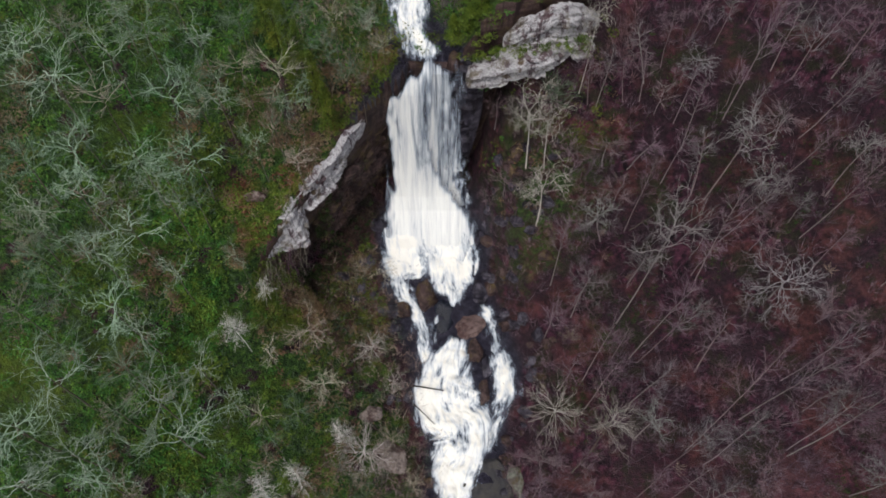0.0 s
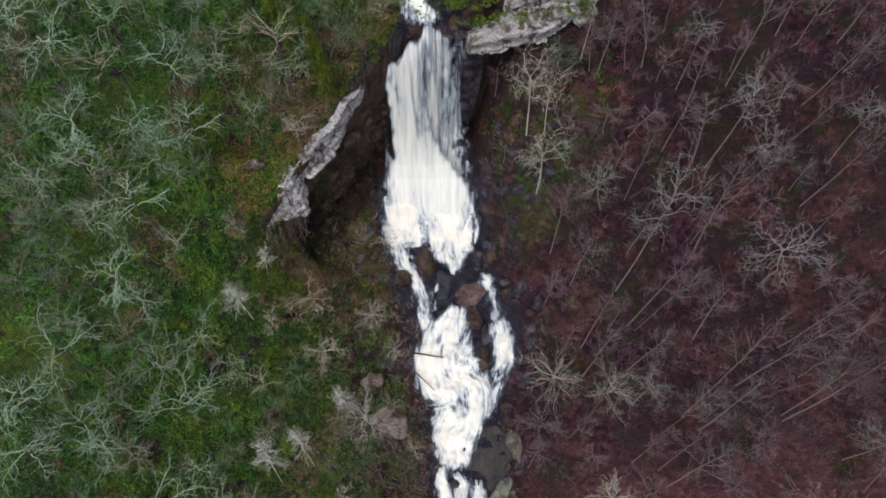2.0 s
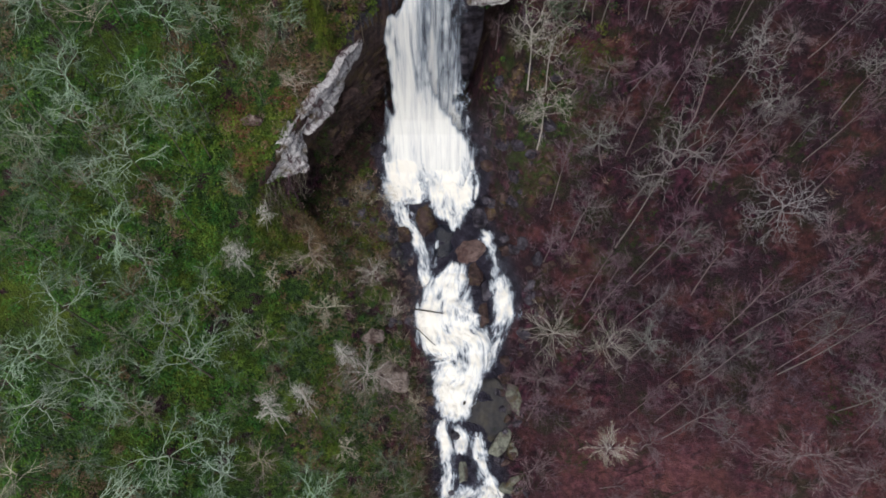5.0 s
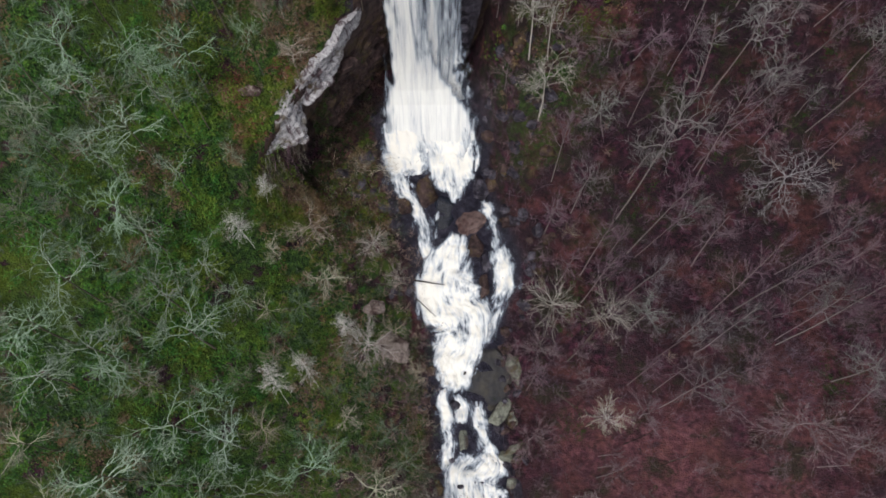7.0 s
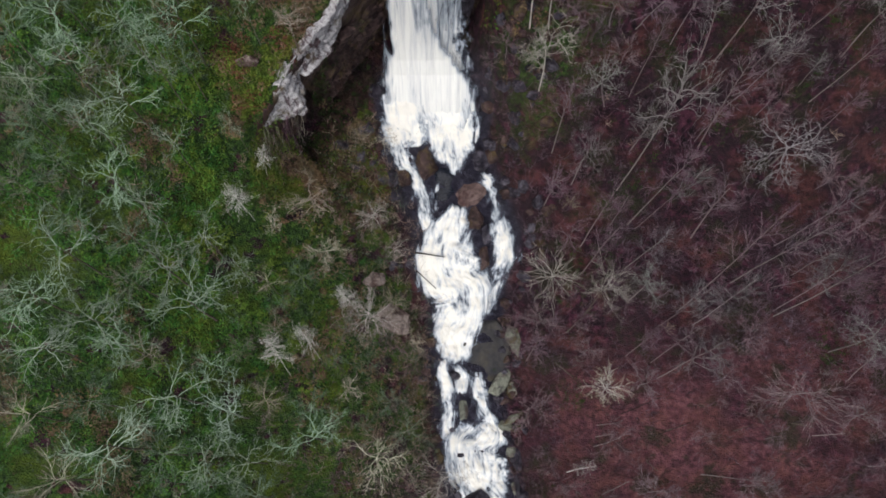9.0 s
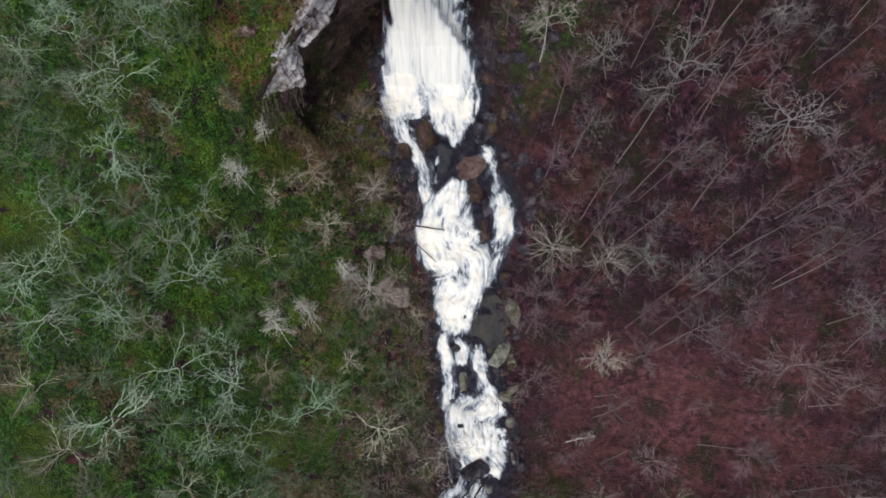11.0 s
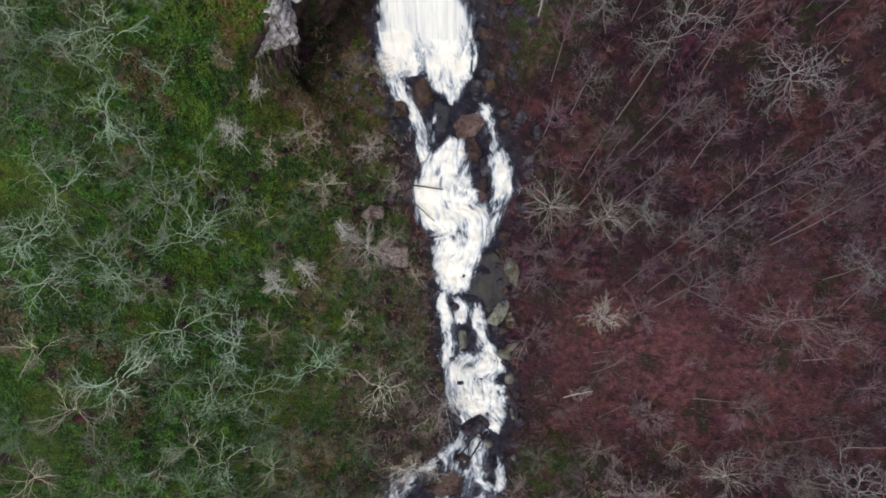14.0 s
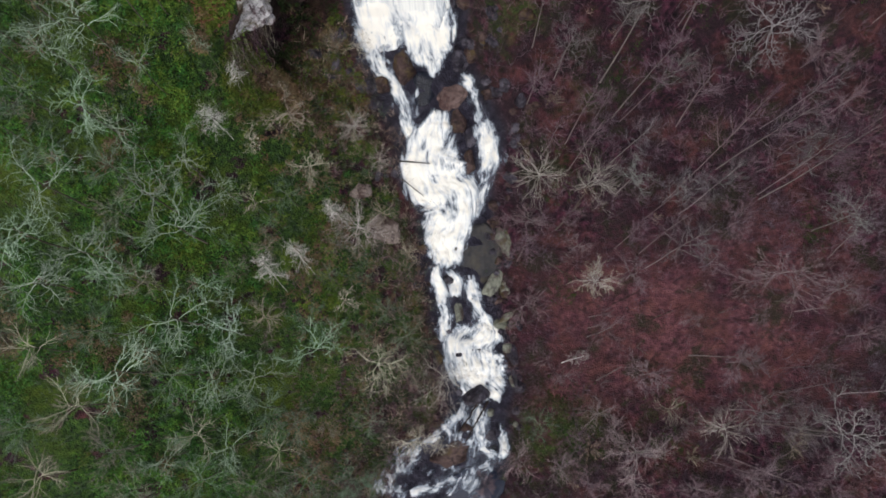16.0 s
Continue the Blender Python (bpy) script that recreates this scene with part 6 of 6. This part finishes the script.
for keep, name, material, label in ((rim_tone > 0.25, "rim_shrub", HEMLOCK, "evergreen shrubs hanging over the rock rim"), ((rim_tone <= 0.25) & (rim_tone > -0.35), "rim_moss", OLIVE, "dark olive moss and shrubs along the rock rim"), (rim_tone <= -0.35, "rim_bracken", BRACKEN, "withered brown growth along the rock rim")):
    leaf_mass(name, rim[keep], RNG.uniform(0.25, 0.75, keep.sum()), 24, 0.11, material, label, "undergrowth")


# ---- evergreens above the rim ----
def evergreen(seed, label):
    rng = np.random.default_rng(seed)
    trunk, needles = Limbs(), []
    stem = crooked(rng, (0, 0, -0.5), (0, 0, 1), 12.5, 8, 0.02, 0.05)
    trunk.tube(stem, 0.17 * np.linspace(1.1, 0.15, len(stem)), 7)
    for i in range(120):
        f = rng.uniform(0.15, 0.99)
        ang, reach = i * 2.4, (1.02 - f) ** 0.8 * 3.0 * rng.uniform(0.7, 1.1)
        for k in range(7):
            t = rng.uniform(0.2, 1)
            needles.append((math.cos(ang) * reach * t + rng.normal(0, 0.16), math.sin(ang) * reach * t + rng.normal(0, 0.16), 12 * f - 0.35 * reach * t + rng.normal(0, 0.1)))
    c = np.array(needles)
    n = len(c) * 5
    p = np.repeat(c, 5, 0) + rng.normal(0, 0.17, (n, 3))
    up = rng.normal(0, 0.5, (n, 3)) + (0, 0, 1)
    up /= np.linalg.norm(up, axis=1, keepdims=True)
    a = np.cross(up, rng.normal(0, 1, (n, 3)))
    a /= np.linalg.norm(a, axis=1, keepdims=True)
    b = np.cross(up, a)
    w = rng.uniform(0.09, 0.2, (n, 1))
    v = np.stack([p - a * w, p - b * w * 0.4, p + a * w, p + b * w * 0.4], 1).reshape(-1, 3)
    tree = tagged(new("evergreen_tree"), label, "tree", "evergreens by the rim")
    part_of("trunk", trunk.mesh("trunk", LOG_BARK), tree)
    part_of("foliage", mesh_of("foliage", v, [np.arange(n * 4).reshape(-1, 4)], HEMLOCK, False), tree, "drooping yellow-green needle sprays")
    return tree


hemlocks = [evergreen(71, "yellow-green hemlock above the rock rim"), evergreen(72, "yellow-green hemlock above the rock rim")]
for i, (x, y, h, r) in enumerate([(-11.3, 43.9, 7, 1.6), (-12.4, 45.8, 8, 1.7), (-13.7, 47.7, 9, 1.8), (-15.2, 49.5, 9, 1.9), (-16.7, 51.3, 9, 1.9), (-18.0, 53.2, 9, 2.0), (-14.6, 46.6, 7, 1.6), (1.0, 53.0, 3.0, 1.3), (2.6, 52.4, 3.4, 1.6), (3.8, 53.0, 4, 1.8), (5.0, 54.6, 5, 2.0), (2.6, 55.2, 5, 2.0), (7.5, 56.4, 5, 2.2)]):
    plant(hemlocks, i, x, y, h * 1.25, r, i * 80)


# ---- logs ----
def log_thing(name, a, b, radius, bark, label, stubs=4, seed=0):
    rng = np.random.default_rng(seed)
    a, b = np.array(a, float), np.array(b, float)
    body, knots = Limbs(), Limbs()
    n = 7
    pts = a + (b - a) * np.linspace(0, 1, n)[:, None] + rng.normal(0, radius * 0.35, (n, 3)) * np.sin(np.linspace(0, np.pi, n))[:, None]
    pts = np.concatenate([pts[:1], pts, pts[-1:]])
    rad = radius * np.concatenate([[0.05], np.linspace(1.1, 0.6, n), [0.05]])
    body.tube(pts, rad, 8)
    for _ in range(stubs):
        k = rng.integers(2, n)
        d = rng.normal(0, 1, 3)
        d[2] = abs(d[2])
        grow(knots, rng, pts[k], d / np.linalg.norm(d), radius * rng.uniform(5, 12), radius * 0.4, 1, STUB)
    log = tagged(new(name), label, "log")
    part_of("stem", body.mesh("stem", bark), log)
    if stubs:
        part_of("stub", knots.mesh("stub", bark), log)
    return log


log_thing("fallen_log", (-3.6, 26.8, 10.0), (0.2, 26.3, 9.75), 0.10, LOG_BARK, "dark bare log lying across the white cascade", 0, 1)
log_thing("fallen_log", (-3.4, 24.6, 9.6), (-0.9, 22.6, 8.2), 0.07, LOG_BARK, "thin dark pole leaning into the cascade", 0, 2)
log_thing("fallen_log", (4.5, -3.0, 1.3), (1.3, -7.2, -0.9), 0.13, LOG_BARK, "dark wet log propped on a boulder", 1, 3)
log_thing("fallen_log", (5.5, -3.3, 0.9), (2.3, -8.2, -1.2), 0.12, LOG_BARK, "dark wet log leaning below a boulder", 1, 4)
def on_floor(x, y, over=0.12):
    return x, y, float(lie(x, y)) + over


LOGS = [(18.6, 6.1, 21.4, 6.4), (19.7, 3.2, 22.8, 5.0), (25.6, 4.9, 29.3, 6.3), (18.5, 4.8, 20.8, 5.1), (21.4, 7.3, 25.9, 9.1), (26.5, 5.4, 28.7, 5.9), (42.4, 4.6, 46.0, 4.8), (33.9, 5.2, 35.7, 5.8), (35.1, -11.3, 40.9, -14.0)]
for i in range(10):
    x, y, ang, n = RNG.uniform(11, 44), RNG.uniform(-14, 40), RNG.normal(0.15, 0.5), RNG.uniform(1.5, 5.0)
    LOGS.append((x, y, x + n * math.cos(ang), y + n * math.sin(ang)))
for i, (x, y, x2, y2) in enumerate(LOGS):
    dark = i in (1, 2, 4)
    log_thing("fallen_log", on_floor(x, y), on_floor(x2, y2), RNG.uniform(0.03, 0.065), LOG_BARK if dark else TRUNK_BARK if i % 3 else STEM_BARK, "dark rotting log sunk in leaf litter" if dark else "weathered thin log lying on leaf litter", 0 if i % 2 else 2, 20 + i)


# fallen trees low on the east bank
for x, y, x2, y2, wide, kind in [(30.7, 0.4, 38.4, -0.4, 0.62, poplars[1]), (40.5, -4.7, 48.7, -3.6, 0.8, poplars[4]), (47.5, -5.4, 53.5, -5.2, 0.75, poplars[1]), (34.1, -12.2, 42.4, -16.3, 0.7, poplars[0]), (41.1, -9.6, 46.8, -10.5, 0.6, poplars[4]), (15.3, 0.8, 18.6, 1.5, 0.36, fallen_snag)]:
    foot, head = Vector(on_floor(x, y, 0.3)), Vector(on_floor(x2, y2, 0.9))
    way = head - foot
    m = Matrix.Translation(foot) @ way.to_track_quat("Z", "Y").to_matrix().to_4x4() @ Matrix.Diagonal((wide, wide, way.length / 12.8, 1))
    fallen = settle(kind, m)
    fallen["label"], fallen["group"] = "fallen bare tree with bleached branches on leaf litter", "fallen trees"

# a side rill, pale boulders by the west bank
rill = tagged(new("side_rill"), "thin rill of water running down the wooded slope", "stream", kind="structure")
RILL = [(40.5, 18.6, 19.2), (38.6, 17.2, 18.0), (37.0, 16.2, 16.8), (35.0, 14.6, 15.1)]
ribbon("rill_water", [(y, float(lie((a + b) / 2, y)) + 0.3, a, b, 0.36) for y, a, b in RILL], 10, 0.2, rill, "", 0.15, 9, 0.1)
TAN_ROCKS = [rock_mesh("rock", 80 + i, TAN_ROCK) for i in range(2)]
put_rock("boulder", TAN_ROCKS[0], -8.4, 23.0, 11.0, 1.6, 1.2, 0.9, 20, "pale buff boulder in brush by the stream")
put_rock("boulder", TAN_ROCKS[1], -6.2, 18.8, 7.6, 2.0, 2.4, 1.0, 60, "broad pale boulder behind a bare tree")
put_rock("boulder", TAN_ROCKS[0], -18.8, 37.8, 34.0, 1.3, 0.7, 0.7, 10, "buff rock outcrop in green undergrowth")
